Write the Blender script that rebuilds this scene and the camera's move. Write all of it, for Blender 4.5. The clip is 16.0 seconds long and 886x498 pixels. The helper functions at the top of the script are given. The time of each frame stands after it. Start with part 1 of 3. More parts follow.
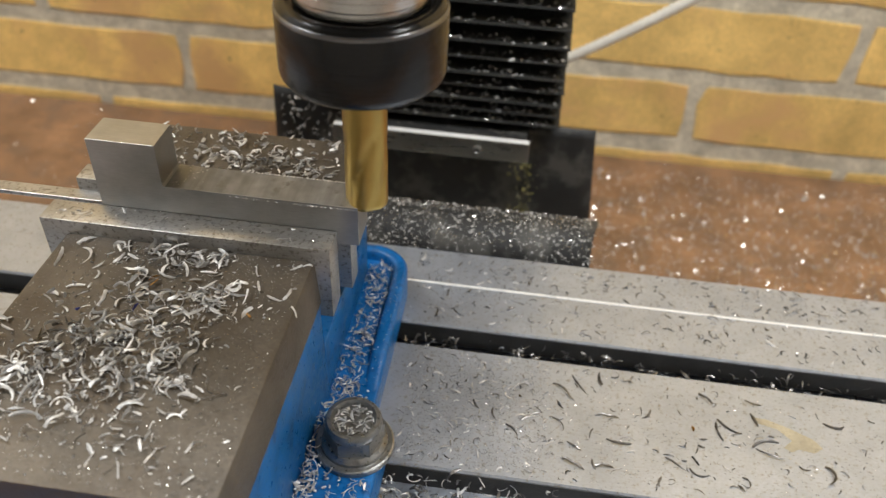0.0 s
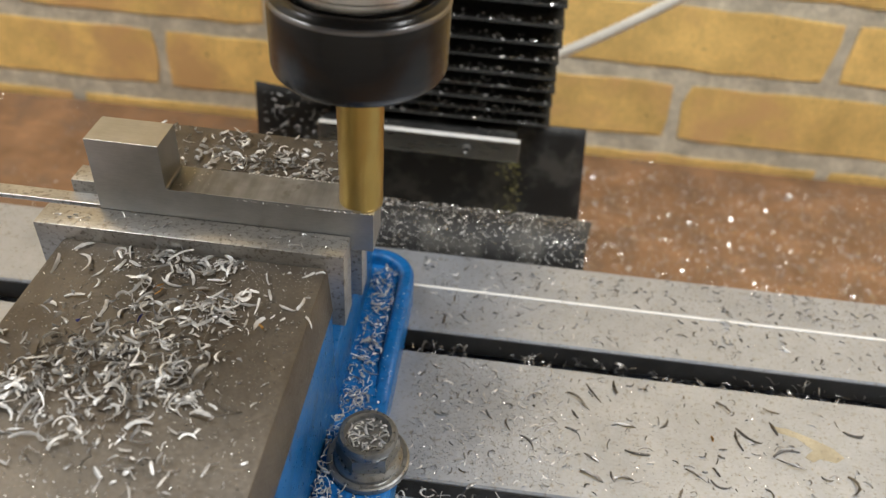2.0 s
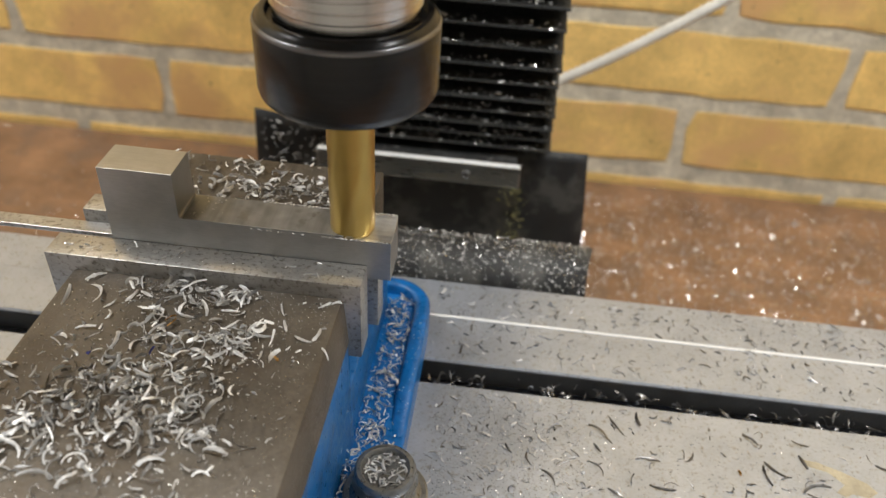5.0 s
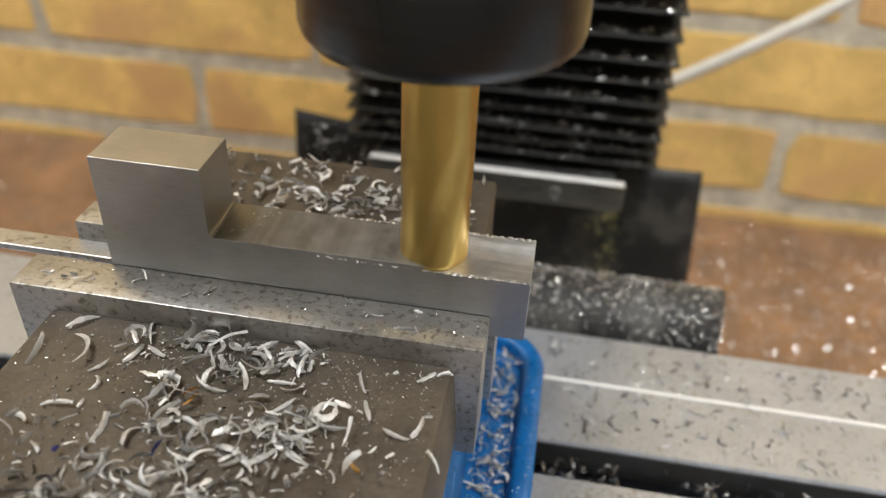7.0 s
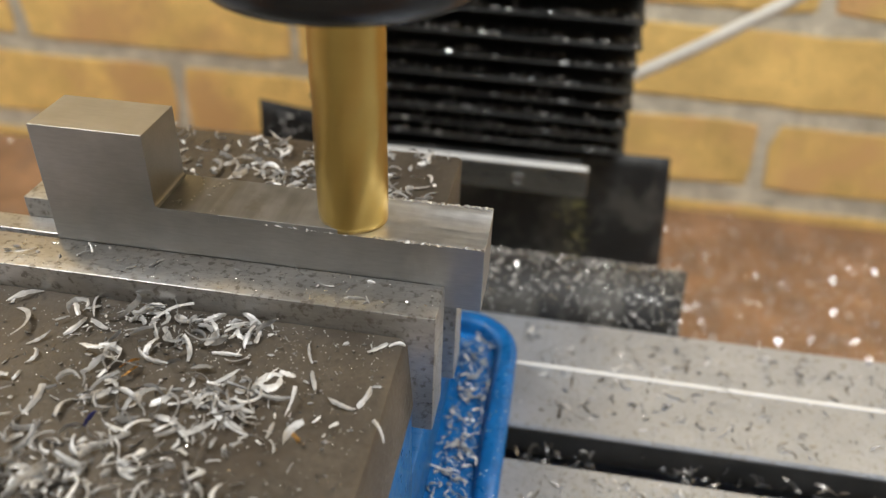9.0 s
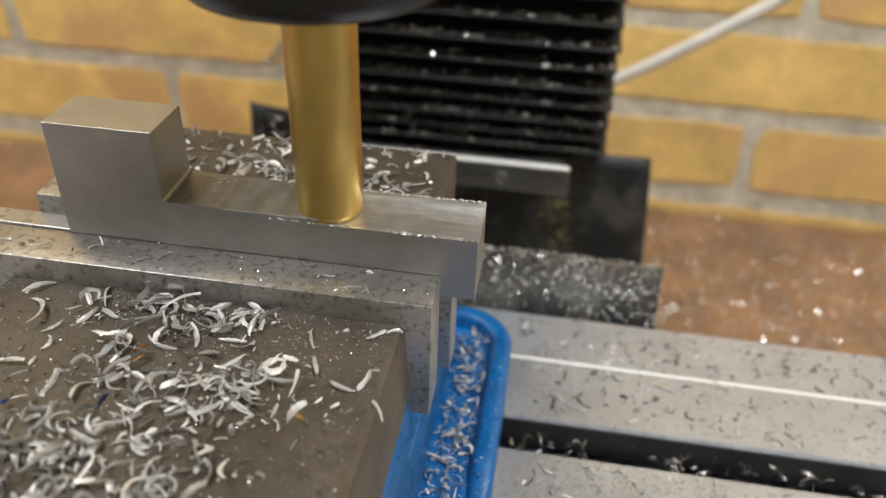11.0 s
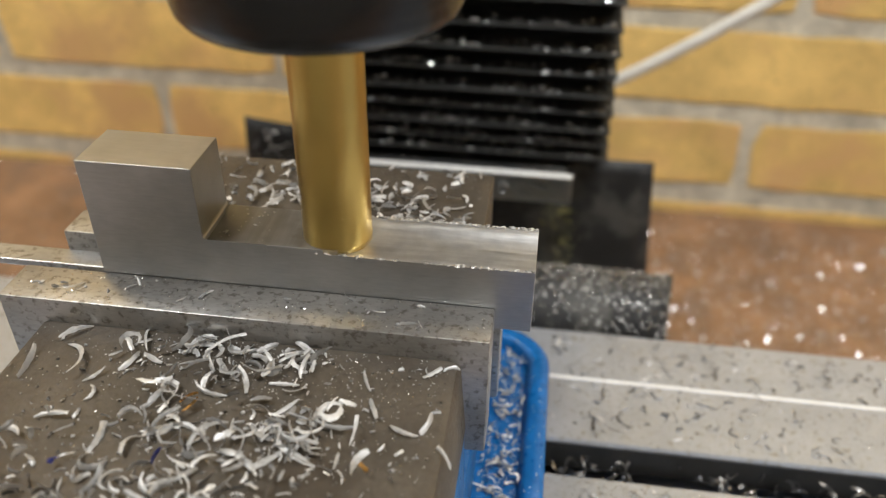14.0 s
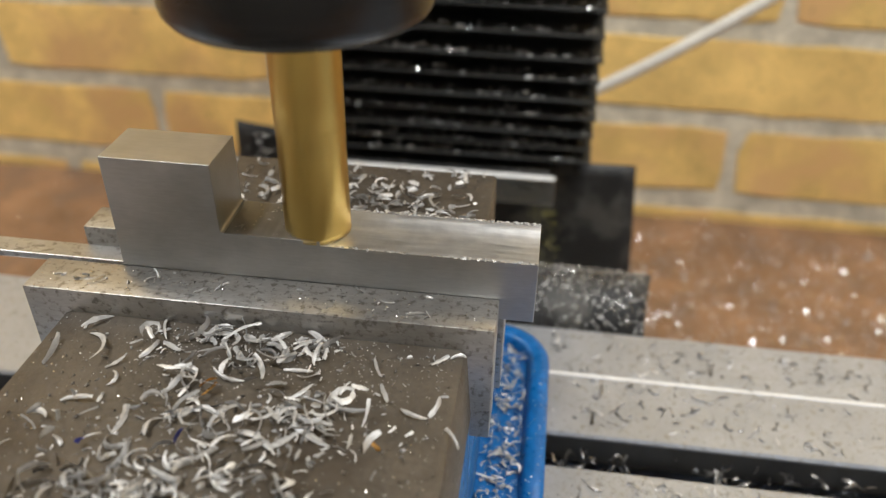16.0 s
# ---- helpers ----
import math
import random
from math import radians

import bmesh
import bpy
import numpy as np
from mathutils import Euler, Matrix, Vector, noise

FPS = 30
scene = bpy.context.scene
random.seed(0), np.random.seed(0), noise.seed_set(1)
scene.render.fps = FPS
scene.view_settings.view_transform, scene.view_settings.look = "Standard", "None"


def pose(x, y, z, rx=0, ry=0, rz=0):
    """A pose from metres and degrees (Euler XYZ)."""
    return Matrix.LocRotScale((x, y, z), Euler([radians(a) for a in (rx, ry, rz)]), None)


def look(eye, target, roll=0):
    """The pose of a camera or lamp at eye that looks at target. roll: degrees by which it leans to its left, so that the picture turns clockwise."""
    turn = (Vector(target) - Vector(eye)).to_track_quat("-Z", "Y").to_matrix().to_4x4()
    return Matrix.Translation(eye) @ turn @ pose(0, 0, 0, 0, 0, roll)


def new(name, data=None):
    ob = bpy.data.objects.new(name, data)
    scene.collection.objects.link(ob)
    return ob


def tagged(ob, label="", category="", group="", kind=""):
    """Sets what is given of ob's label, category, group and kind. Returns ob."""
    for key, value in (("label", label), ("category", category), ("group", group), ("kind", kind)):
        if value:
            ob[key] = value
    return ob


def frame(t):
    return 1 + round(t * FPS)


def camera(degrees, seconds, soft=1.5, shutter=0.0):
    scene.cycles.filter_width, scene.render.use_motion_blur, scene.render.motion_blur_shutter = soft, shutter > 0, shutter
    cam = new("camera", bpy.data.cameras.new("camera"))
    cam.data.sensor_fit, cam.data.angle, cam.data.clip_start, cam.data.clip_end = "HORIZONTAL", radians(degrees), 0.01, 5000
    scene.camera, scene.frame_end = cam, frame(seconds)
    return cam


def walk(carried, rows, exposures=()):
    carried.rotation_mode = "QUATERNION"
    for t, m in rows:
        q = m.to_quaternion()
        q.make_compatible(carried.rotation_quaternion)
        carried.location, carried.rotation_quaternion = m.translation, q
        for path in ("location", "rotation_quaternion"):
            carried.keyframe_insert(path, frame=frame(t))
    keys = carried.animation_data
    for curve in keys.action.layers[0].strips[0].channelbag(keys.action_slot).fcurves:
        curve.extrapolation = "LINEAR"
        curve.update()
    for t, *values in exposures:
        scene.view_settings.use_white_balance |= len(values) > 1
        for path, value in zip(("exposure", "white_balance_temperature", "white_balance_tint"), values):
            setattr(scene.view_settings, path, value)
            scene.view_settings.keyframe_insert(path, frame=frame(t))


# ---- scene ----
# Places below are in drawing units of about a millimetre; U turns them into metres.
U = 0.00093

# ---- camera and its walk ----
cam = camera(57.2, 16.0, soft=1.3, shutter=0.4)
EYES = [
    (0.0, -0.00050, -0.00001, 0.26669, 50.433, -2.134, 7.823),
    (0.5, -0.00762, 0.00119, 0.26216, 50.626, -2.566, 7.661),
    (1.0, -0.00696, 0.00165, 0.26190, 50.691, -2.848, 7.280),
    (1.5, -0.00948, 0.00446, 0.26484, 50.531, -2.987, 6.997),
    (2.0, -0.00934, 0.00940, 0.26012, 50.379, -3.240, 6.434),
    (2.5, -0.01285, 0.00451, 0.25721, 50.197, -3.463, 5.606),
    (3.0, -0.00799, 0.00397, 0.25623, 50.292, -3.477, 4.770),
    (5.5, -0.00450, 0.02433, 0.25553, 52.915, -2.406, 7.798),
    (6.0, -0.00978, 0.04783, 0.23423, 53.417, -2.327, 8.848),
    (6.5, -0.02260, 0.08095, 0.19112, 54.070, -2.498, 9.442),
    (7.0, -0.03002, 0.08484, 0.20001, 54.510, -2.260, 9.743),
    (7.5, -0.02825, 0.07986, 0.19757, 54.682, -2.059, 9.912),
    (8.0, -0.02428, 0.07951, 0.19853, 54.886, -1.790, 9.922),
    (8.5, -0.02352, 0.08525, 0.19203, 54.993, -1.673, 9.766),
    (9.0, -0.01220, 0.08618, 0.19017, 55.123, -1.733, 9.557),
    (11.5, -0.00511, 0.07689, 0.19388, 55.642, -1.590, 9.212),
    (12.0, -0.00878, 0.07829, 0.19826, 55.545, -1.335, 9.159),
    (12.5, -0.00632, 0.07868, 0.19279, 55.664, -1.148, 9.053),
    (13.0, -0.01028, 0.08050, 0.19387, 55.649, -0.949, 8.832),
    (13.5, -0.00863, 0.07954, 0.19079, 55.730, -0.789, 8.462),
    (14.0, -0.01068, 0.08555, 0.19344, 55.591, -0.549, 7.995),
    (14.5, -0.00822, 0.08609, 0.19199, 55.560, -0.490, 7.658),
    (15.0, -0.01044, 0.08362, 0.19022, 55.729, -0.439, 7.544),
    (15.5, -0.00797, 0.07765, 0.19243, 55.989, -0.596, 7.589),
    (16.0, -0.00470, 0.07698, 0.19497, 56.242, -0.786, 7.840),
]
SCALE = U * 1000
walk(cam, [(t, pose(x * SCALE, y * SCALE, z * SCALE, rx, ry, rz)) for t, x, y, z, rx, ry, rz in EYES],
     [(0.0, 0.0), (5.5, 0.02), (7.0, 0.09), (12.5, 0.08), (16.0, 0.06)])

# how far the machine table has fed to the right at each time
FEED = [(0.0, -0.26), (0.5, 1.68), (1.0, 3.52), (1.5, 5.15), (2.0, 6.95), (2.5, 8.74), (3.0, 10.07), (4.2, 13.25), (5.5, 17.14), (6.0, 19.34),
        (6.5, 21.21), (7.0, 23.26), (7.5, 25.30), (8.0, 27.05), (8.5, 28.89), (9.0, 30.54), (10.2, 33.70), (11.5, 37.03), (12.0, 38.46), (12.5, 39.98),
        (13.0, 41.34), (13.5, 42.70), (14.0, 44.15), (14.5, 45.72), (15.0, 47.70), (15.5, 49.68), (16.0, 51.26)]


def feed_at(t):
    return float(np.interp(t, [a for a, _ in FEED], [b for _, b in FEED]))


# ---- world and lamps ----
world = bpy.data.worlds.new("world")
scene.world = world
world.use_nodes = True
world.node_tree.nodes["Background"].inputs[0].default_value = (0.9, 0.88, 0.85, 1)
world.node_tree.nodes["Background"].inputs[1].default_value = 0.05


def area_lamp(name, eye, target, sx, sy, watts, colour):
    data = bpy.data.lights.new(name, "AREA")
    data.shape, data.size, data.size_y, data.energy, data.color = "RECTANGLE", sx, sy, watts, colour
    ob = new(name, data)
    ob.matrix_world = look(eye, target)
    return ob


# unseen lamps at assumed places; the second is added to light the left wall
LAMPS = [((0.42, 0.06, 1.29), (0.42, 0.06, 0), 1.2, 0.20, 24), ((-0.85, 0.22, 1.29), (-0.85, 0.22, 0), 0.7, 0.20, 12)]
for eye, target, sx, sy, watts in LAMPS:
    area_lamp("unseen_lamp_light", eye, target, sx, sy, watts, (0.95, 0.98, 1.0))


# ---- materials ----
def material(name, colour, rough=0.5, metal=0.0, vary=0.25, size=40.0, grain=600.0, bump=0.1, spots=None, rough_vary=0.15, stretch=(1, 1, 1), island=0.0, spec=0.5, pits=None, spot_size=60.0, spot_at=0.62, random=0.0):
    m = bpy.data.materials.new(name)
    m.use_nodes = True
    nodes, links = m.node_tree.nodes, m.node_tree.links
    bsdf = nodes["Principled BSDF"]
    bsdf.inputs["Metallic"].default_value = metal
    bsdf.inputs["Specular IOR Level"].default_value = spec
    coord = nodes.new("ShaderNodeTexCoord")
    mapping = nodes.new("ShaderNodeMapping")
    mapping.inputs["Scale"].default_value = stretch
    place = coord.outputs["Object"]
    if random:
        info = nodes.new("ShaderNodeObjectInfo")
        shift = nodes.new("ShaderNodeVectorMath")
        shift.operation = "MULTIPLY_ADD"
        shift.inputs[1].default_value, shift.inputs[2].default_value = (31, 17, 23), (0, 0, 0)
        links.new(info.outputs["Random"], shift.inputs[0])
        links.new(coord.outputs["Object"], shift.inputs[2])
        place = shift.outputs["Vector"]
    links.new(place, mapping.inputs["Vector"])

    def noise_at(scale, detail, vec):
        n = nodes.new("ShaderNodeTexNoise")
        n.inputs["Scale"].default_value, n.inputs["Detail"].default_value, n.inputs["Roughness"].default_value = scale, detail, 0.6
        links.new(vec, n.inputs["Vector"])
        return n.outputs["Fac"]

    def remap(out, a, b, lo, hi):
        r = nodes.new("ShaderNodeMapRange")
        for key, v in (("From Min", a), ("From Max", b), ("To Min", lo), ("To Max", hi)):
            r.inputs[key].default_value = v
        links.new(out, r.inputs["Value"])
        return r.outputs["Result"]

    def times(a, b):
        n = nodes.new("ShaderNodeMath")
        n.operation = "MULTIPLY"
        links.new(a, n.inputs[0])
        links.new(b, n.inputs[1])
        return n.outputs[0]

    big, fine = noise_at(size, 3, place), noise_at(grain, 4, mapping.outputs["Vector"])
    value = times(remap(big, 0.3, 0.7, 1 - vary, 1 + vary), remap(fine, 0.3, 0.7, 1 - vary * 0.7, 1 + vary * 0.7))
    if island:
        geo = nodes.new("ShaderNodeNewGeometry")
        value = times(value, remap(geo.outputs["Random Per Island"], 0, 1, 1 - island, 1 + island * 0.4))
    if random:
        value = times(value, remap(info.outputs["Random"], 0, 1, 1 - random, 1 + random))
    mix = nodes.new("ShaderNodeVectorMath")
    mix.operation = "SCALE"
    mix.inputs[0].default_value = colour
    links.new(value, mix.inputs["Scale"])
    out = mix.outputs["Vector"]
    if spots:
        blot = remap(noise_at(spot_size, 5, place), spot_at, spot_at + 0.12, 0, 1)
        blend = nodes.new("ShaderNodeMix")
        blend.data_type = "RGBA"
        links.new(blot, blend.inputs["Factor"])
        links.new(out, blend.inputs["A"])
        blend.inputs["B"].default_value = (*spots, 1)
        out = blend.outputs["Result"]
    if pits:
        hole = remap(noise_at(pits, 2, place), 0.70, 0.76, 0, 0.75)
        dark = nodes.new("ShaderNodeMix")
        dark.data_type = "RGBA"
        links.new(hole, dark.inputs["Factor"])
        links.new(out, dark.inputs["A"])
        dark.inputs["B"].default_value = (0.14, 0.09, 0.045, 1)
        out = dark.outputs["Result"]
    links.new(out, bsdf.inputs["Base Color"])
    links.new(remap(fine, 0.3, 0.7, rough - rough_vary, rough + rough_vary), bsdf.inputs["Roughness"])
    if bump:
        b = nodes.new("ShaderNodeBump")
        b.inputs["Strength"].default_value, b.inputs["Distance"].default_value = bump, 0.0006
        links.new(fine, b.inputs["Height"])
        links.new(b.outputs["Normal"], bsdf.inputs["Normal"])
    return m


TABLE = material("ground_cast_iron", (0.425, 0.455, 0.512), 0.36, 0.66, 0.12, 40, 1100, 0.08, (0.31, 0.30, 0.285), 0.10, (0.6, 1, 1), spot_size=420, spot_at=0.57)
SLOT = material("dark_slot_iron", (0.045, 0.043, 0.040), 0.5, 0.4, 0.3, 60, 700, 0.3)
STAIN = material("dried_oil", (0.36, 0.315, 0.225), 0.5, 0.2, 0.2, 90, 700, 0.05)
# pale, nearly matte, for the table ridge and the strip's upper edge
RIDGE = material("pale_edge", (0.74, 0.74, 0.73), 0.45, 0.1, 0.06, 80, 900, 0.05)
GLITTER = material("glinting_crumbs", (0.92, 0.90, 0.88), 0.16, 1.0, 0.1, 300, 900, 0.0, island=0.3)
VISE = material("oiled_grey_steel", (0.100, 0.083, 0.064), 0.46, 0.18, 0.30, 40, 900, 0.3, (0.066, 0.050, 0.035), 0.14, spot_size=26, spot_at=0.50, spec=0.6)
JAW = material("polished_jaw_steel", (0.45, 0.445, 0.435), 0.36, 0.80, 0.17, 60, 1600, 0.05, (0.25, 0.235, 0.215), 0.09, (0.3, 1, 1), spot_size=620, spot_at=0.53)
WORK = material("milled_steel", (0.43, 0.43, 0.425), 0.37, 0.86, 0.10, 90, 1800, 0.05, None, 0.06, (0.15, 1, 1))
FACED = material("faced_steel", (0.25, 0.25, 0.25), 0.44, 0.55, 0.36, 60, 260, 0.03, (0.15, 0.14, 0.125), 0.08, (1, 0.08, 1), spot_size=110, spot_at=0.58)
RIM_SHINE = material("nut_rim_highlight", (0.22, 0.22, 0.23), 0.28, 0.9, 0.1, 60, 700, 0.03)
CUTFACE = material("fresh_cut_steel", (0.84, 0.85, 0.86), 0.42, 0.88, 0.10, 200, 900, 0.08, None, 0.08, (0.1, 1, 1))
CHIP = material("steel_chips", (0.66, 0.655, 0.645), 0.50, 0.50, 0.18, 300, 900, 0.15, None, 0.12, island=0.55)
DARKCHIP = material("dull_chips", (0.23, 0.22, 0.21), 0.36, 0.9, 0.2, 300, 900, 0.1, None, 0.12, island=0.6)
GOLDCHIP = material("straw_tempered_chip", (0.48, 0.27, 0.08), 0.3, 0.9, 0.2, 300, 900)
BLUECHIP = material("blue_tempered_chip", (0.05, 0.06, 0.28), 0.35, 0.8, 0.2, 300, 900)
GOLD = material("nitride_coating", (0.53, 0.375, 0.115), 0.36, 1.0, 0.08, 120, 800, 0.05, None, 0.06, (1, 1, 0.05))
BLACK = material("black_oxide", (0.012, 0.012, 0.013), 0.24, 0.2, 0.15, 50, 900, 0.05, None, 0.06)
CHROME = material("turned_steel", (0.72, 0.71, 0.69), 0.22, 1.0, 0.06, 60, 900, 0.1, None, 0.06, (0.05, 0.05, 4))
RUBBER = material("black_rubber", (0.018, 0.018, 0.018), 0.62, 0.0, 0.35, 40, 700, 0.3, (0.07, 0.068, 0.062), 0.1, spot_size=45, spot_at=0.5)
BELLOW = material("black_bellows", (0.024, 0.024, 0.023), 0.34, 0.0, 0.3, 40, 700, 0.2)
BLUE = material("blue_enamel", (0.003, 0.112, 0.345), 0.36, 0.0, 0.24, 40, 420, 0.2, (0.012, 0.065, 0.19), 0.12, spot_size=110, spot_at=0.56)
BOLT = material("dark_zinc_bolt", (0.27, 0.27, 0.265), 0.34, 0.85, 0.2, 60, 700, 0.15, (0.10, 0.09, 0.08), 0.1)
BENCH = material("brown_bench_board", (0.245, 0.135, 0.070), 0.5, 0.0, 0.34, 22, 170, 0.3, (0.19, 0.115, 0.07), 0.16, (0.25, 1, 1), spot_size=30, spot_at=0.5)
BRICK = material("yellow_brick", (0.78, 0.535, 0.185), 0.85, 0.0, 0.19, 26, 300, 1.0, (0.68, 0.42, 0.18), 0.08, spot_size=9, spot_at=0.52, random=0.12, pits=95.0)
MORTAR = material("grey_mortar", (0.56, 0.515, 0.415), 0.95, 0.0, 0.28, 45, 260, 1.0, (0.46, 0.42, 0.34), 0.04, spot_size=70, spot_at=0.54)
PLASTER = material("grey_plaster", (0.58, 0.57, 0.55), 0.9, 0.0, 0.05, 5, 300, 0.3)
FLOOR = material("grey_concrete", (0.30, 0.29, 0.27), 0.8, 0.0, 0.15, 5, 200, 0.4)
PAINT = material("machine_paint", (0.30, 0.31, 0.30), 0.45, 0.0, 0.08, 20, 400, 0.2)
CONDUIT = material("pale_conduit", (0.80, 0.77, 0.70), 0.4, 0.1, 0.10, 60, 600, 0.1)
STRIP = material("aluminium_strip", (0.46, 0.46, 0.43), 0.30, 0.9, 0.1, 60, 700, 0.1, None, 0.08, (0.1, 1, 1))
LAMPGLOW = bpy.data.materials.new("lamp_glow")
LAMPGLOW.use_nodes = True
LAMPGLOW.node_tree.nodes["Principled BSDF"].inputs["Emission Color"].default_value = (1, 0.9, 0.75, 1)
LAMPGLOW.node_tree.nodes["Principled BSDF"].inputs["Emission Strength"].default_value = 4


# ---- building helpers ----
def part(name, bm, mat, parent=None, label="", smooth=False):
    """Links a bmesh, drawn in units, as one mesh object."""
    bmesh.ops.transform(bm, matrix=Matrix.Diagonal((U, U, U, 1)), verts=bm.verts)
    me = bpy.data.meshes.new(name)
    bm.to_mesh(me)
    bm.free()
    me.materials.append(mat)
    for p in me.polygons:
        p.use_smooth = smooth
    ob = new(name, me)
    if parent:
        ob.parent = parent
    if label:
        ob["label"] = label
    return ob


def empty(name, x=0, y=0, z=0):
    ob = new(name)
    ob.location = (x * U, y * U, z * U)
    ob.empty_display_size = 0.01
    return ob


def box(x0, x1, y0, y1, z0, z1, bevel=0.0, seg=2):
    bm = bmesh.new()
    bmesh.ops.create_cube(bm, size=1)
    for v in bm.verts:
        v.co = Vector(((x0 + x1) / 2 + v.co.x * (x1 - x0), (y0 + y1) / 2 + v.co.y * (y1 - y0), (z0 + z1) / 2 + v.co.z * (z1 - z0)))
    if bevel:
        bmesh.ops.bevel(bm, geom=bm.edges[:], offset=bevel, segments=seg, affect="EDGES", profile=0.5)
    return bm


def extrude_x(profile, x0, x1, bevel=0.0):
    """A solid from a closed outline of (y, z), drawn out along x."""
    bm = bmesh.new()
    a = [bm.verts.new((x0, y, z)) for y, z in profile]
    f = bm.faces.new(a)
    r = bmesh.ops.extrude_face_region(bm, geom=[f])
    bmesh.ops.translate(bm, vec=(x1 - x0, 0, 0), verts=[v for v in r["geom"] if isinstance(v, bmesh.types.BMVert)])
    bmesh.ops.recalc_face_normals(bm, faces=bm.faces[:])
    if bevel:
        bmesh.ops.bevel(bm, geom=bm.edges[:], offset=bevel, segments=2, affect="EDGES", profile=0.5)
    return bm


def extrude_z(outline, z0, z1, bevel=0.0):
    bm = bmesh.new()
    f = bm.faces.new([bm.verts.new((x, y, z0)) for x, y in outline])
    r = bmesh.ops.extrude_face_region(bm, geom=[f])
    bmesh.ops.translate(bm, vec=(0, 0, z1 - z0), verts=[v for v in r["geom"] if isinstance(v, bmesh.types.BMVert)])
    bmesh.ops.recalc_face_normals(bm, faces=bm.faces[:])
    if bevel:
        top = [e for e in bm.edges if abs(e.verts[0].co.z - z1) < 1e-4 and abs(e.verts[1].co.z - z1) < 1e-4]
        bmesh.ops.bevel(bm, geom=top, offset=bevel, segments=3, affect="EDGES", profile=0.5)
    return bm


def lathe(profile, n=64, cx=0.0, cy=0.0):
    """A turned solid about z from (radius, z) pairs; ends close where the radius is zero."""
    bm = bmesh.new()
    rings = []
    for r, z in profile:
        if r < 1e-6:
            rings.append([bm.verts.new((cx, cy, z))])
        else:
            rings.append([bm.verts.new((cx + r * math.cos(math.tau * i / n), cy + r * math.sin(math.tau * i / n), z)) for i in range(n)])
    for a, b in zip(rings, rings[1:]):
        for i in range(n):
            j = (i + 1) % n
            if len(a) == 1 and len(b) > 1:
                bm.faces.new((a[0], b[i], b[j]))
            elif len(b) == 1 and len(a) > 1:
                bm.faces.new((a[i], a[j], b[0]))
            elif len(a) > 1:
                bm.faces.new((a[i], a[j], b[j], b[i]))
    bmesh.ops.recalc_face_normals(bm, faces=bm.faces[:])
    return bm


def sharp_smooth(ob, degrees=35):
    """Smooth shading that keeps hard edges hard."""
    me = ob.data
    bm = bmesh.new()
    bm.from_mesh(me)
    for f in bm.faces:
        f.smooth = True
    for e in bm.edges:
        if len(e.link_faces) == 2 and e.calc_face_angle(0) > radians(degrees):
            e.smooth = False
    bm.to_mesh(me)
    bm.free()
    return ob


RIDERS = []


def rides(ob):
    """What stands on the machine table and travels with it."""
    RIDERS.append(ob)
    return ob


# ---- chips: curled slivers of swarf ----
def chip_shape(rng, length, width, curl, lift, yaw=None, roll=None):
    """Vertices and faces of one curled, cupped and ragged sliver that lies on z = 0."""
    n = 10
    angle = max(-4.4, min(4.4, curl * length))
    roll = roll if roll is not None else rng.choice((rng.uniform(0.0, 0.5), rng.uniform(0.3, 1.2), rng.uniform(1.0, 1.57)))
    twist, head, tail = rng.uniform(-0.8, 0.8), rng.uniform(0.15, 0.95), rng.choice((0.12, 0.3, 0.6, 0.9))
    thick, cup = rng.uniform(0.08, 0.16), rng.uniform(-0.12, 0.16)
    snap, bend = rng.randint(2, 12), rng.uniform(-0.7, 0.7)
    arch = rng.uniform(-0.1, 0.35) * lift * length
    tighten = rng.uniform(-0.35, 0.35)
    verts, faces = [], []
    x = y = 0.0
    for k in range(n):
        s = k / (n - 1)
        a = angle * (s - 0.5) * (1 + tighten * (s - 0.5)) + (bend if k > snap else 0)
        x += length / (n - 1) * math.cos(a)
        y += length / (n - 1) * math.sin(a)
        z = arch * math.sin(math.pi * s)
        end = head + (tail - head) * s
        w = width / 2 * (end + (1 - end) * math.sin(math.pi * s) ** 0.7) * rng.uniform(0.7, 1.12)
        turn = roll + twist * (s - 0.5)
        ct, st, ca, sa = math.cos(turn), math.sin(turn), -math.sin(a), math.cos(a)
        for dw, dt in ((-w, 0), (0, -thick - cup * w), (w, 0), (0, thick - cup * w)):
            side = dw * ct - dt * st
            verts.append((x + side * ca, y + side * sa, z + dw * st + dt * ct))
    for k in range(n - 1):
        o = 4 * k
        for i in range(4):
            j = (i + 1) % 4
            faces.append((o + i, o + j, o + 4 + j, o + 4 + i))
    faces += [(3, 2, 1, 0), tuple(4 * (n - 1) + i for i in range(4))]
    v = np.array(verts)
    v[:, :2] -= (v[:, :2].min(axis=0) + v[:, :2].max(axis=0)) / 2
    tilt, spin = rng.uniform(-lift, lift) * 0.7, rng.uniform(0, math.tau)
    yaw = spin if yaw is None else yaw
    ct, st, cy, sy = math.cos(tilt), math.sin(tilt), math.cos(yaw), math.sin(yaw)
    v = v @ np.array([[ct, 0, st], [0, 1, 0], [-st, 0, ct]])
    v = v @ np.array([[cy, sy, 0], [-sy, cy, 0], [0, 0, 1]])
    v[:, 2] -= v[:, 2].min()
    return v, faces


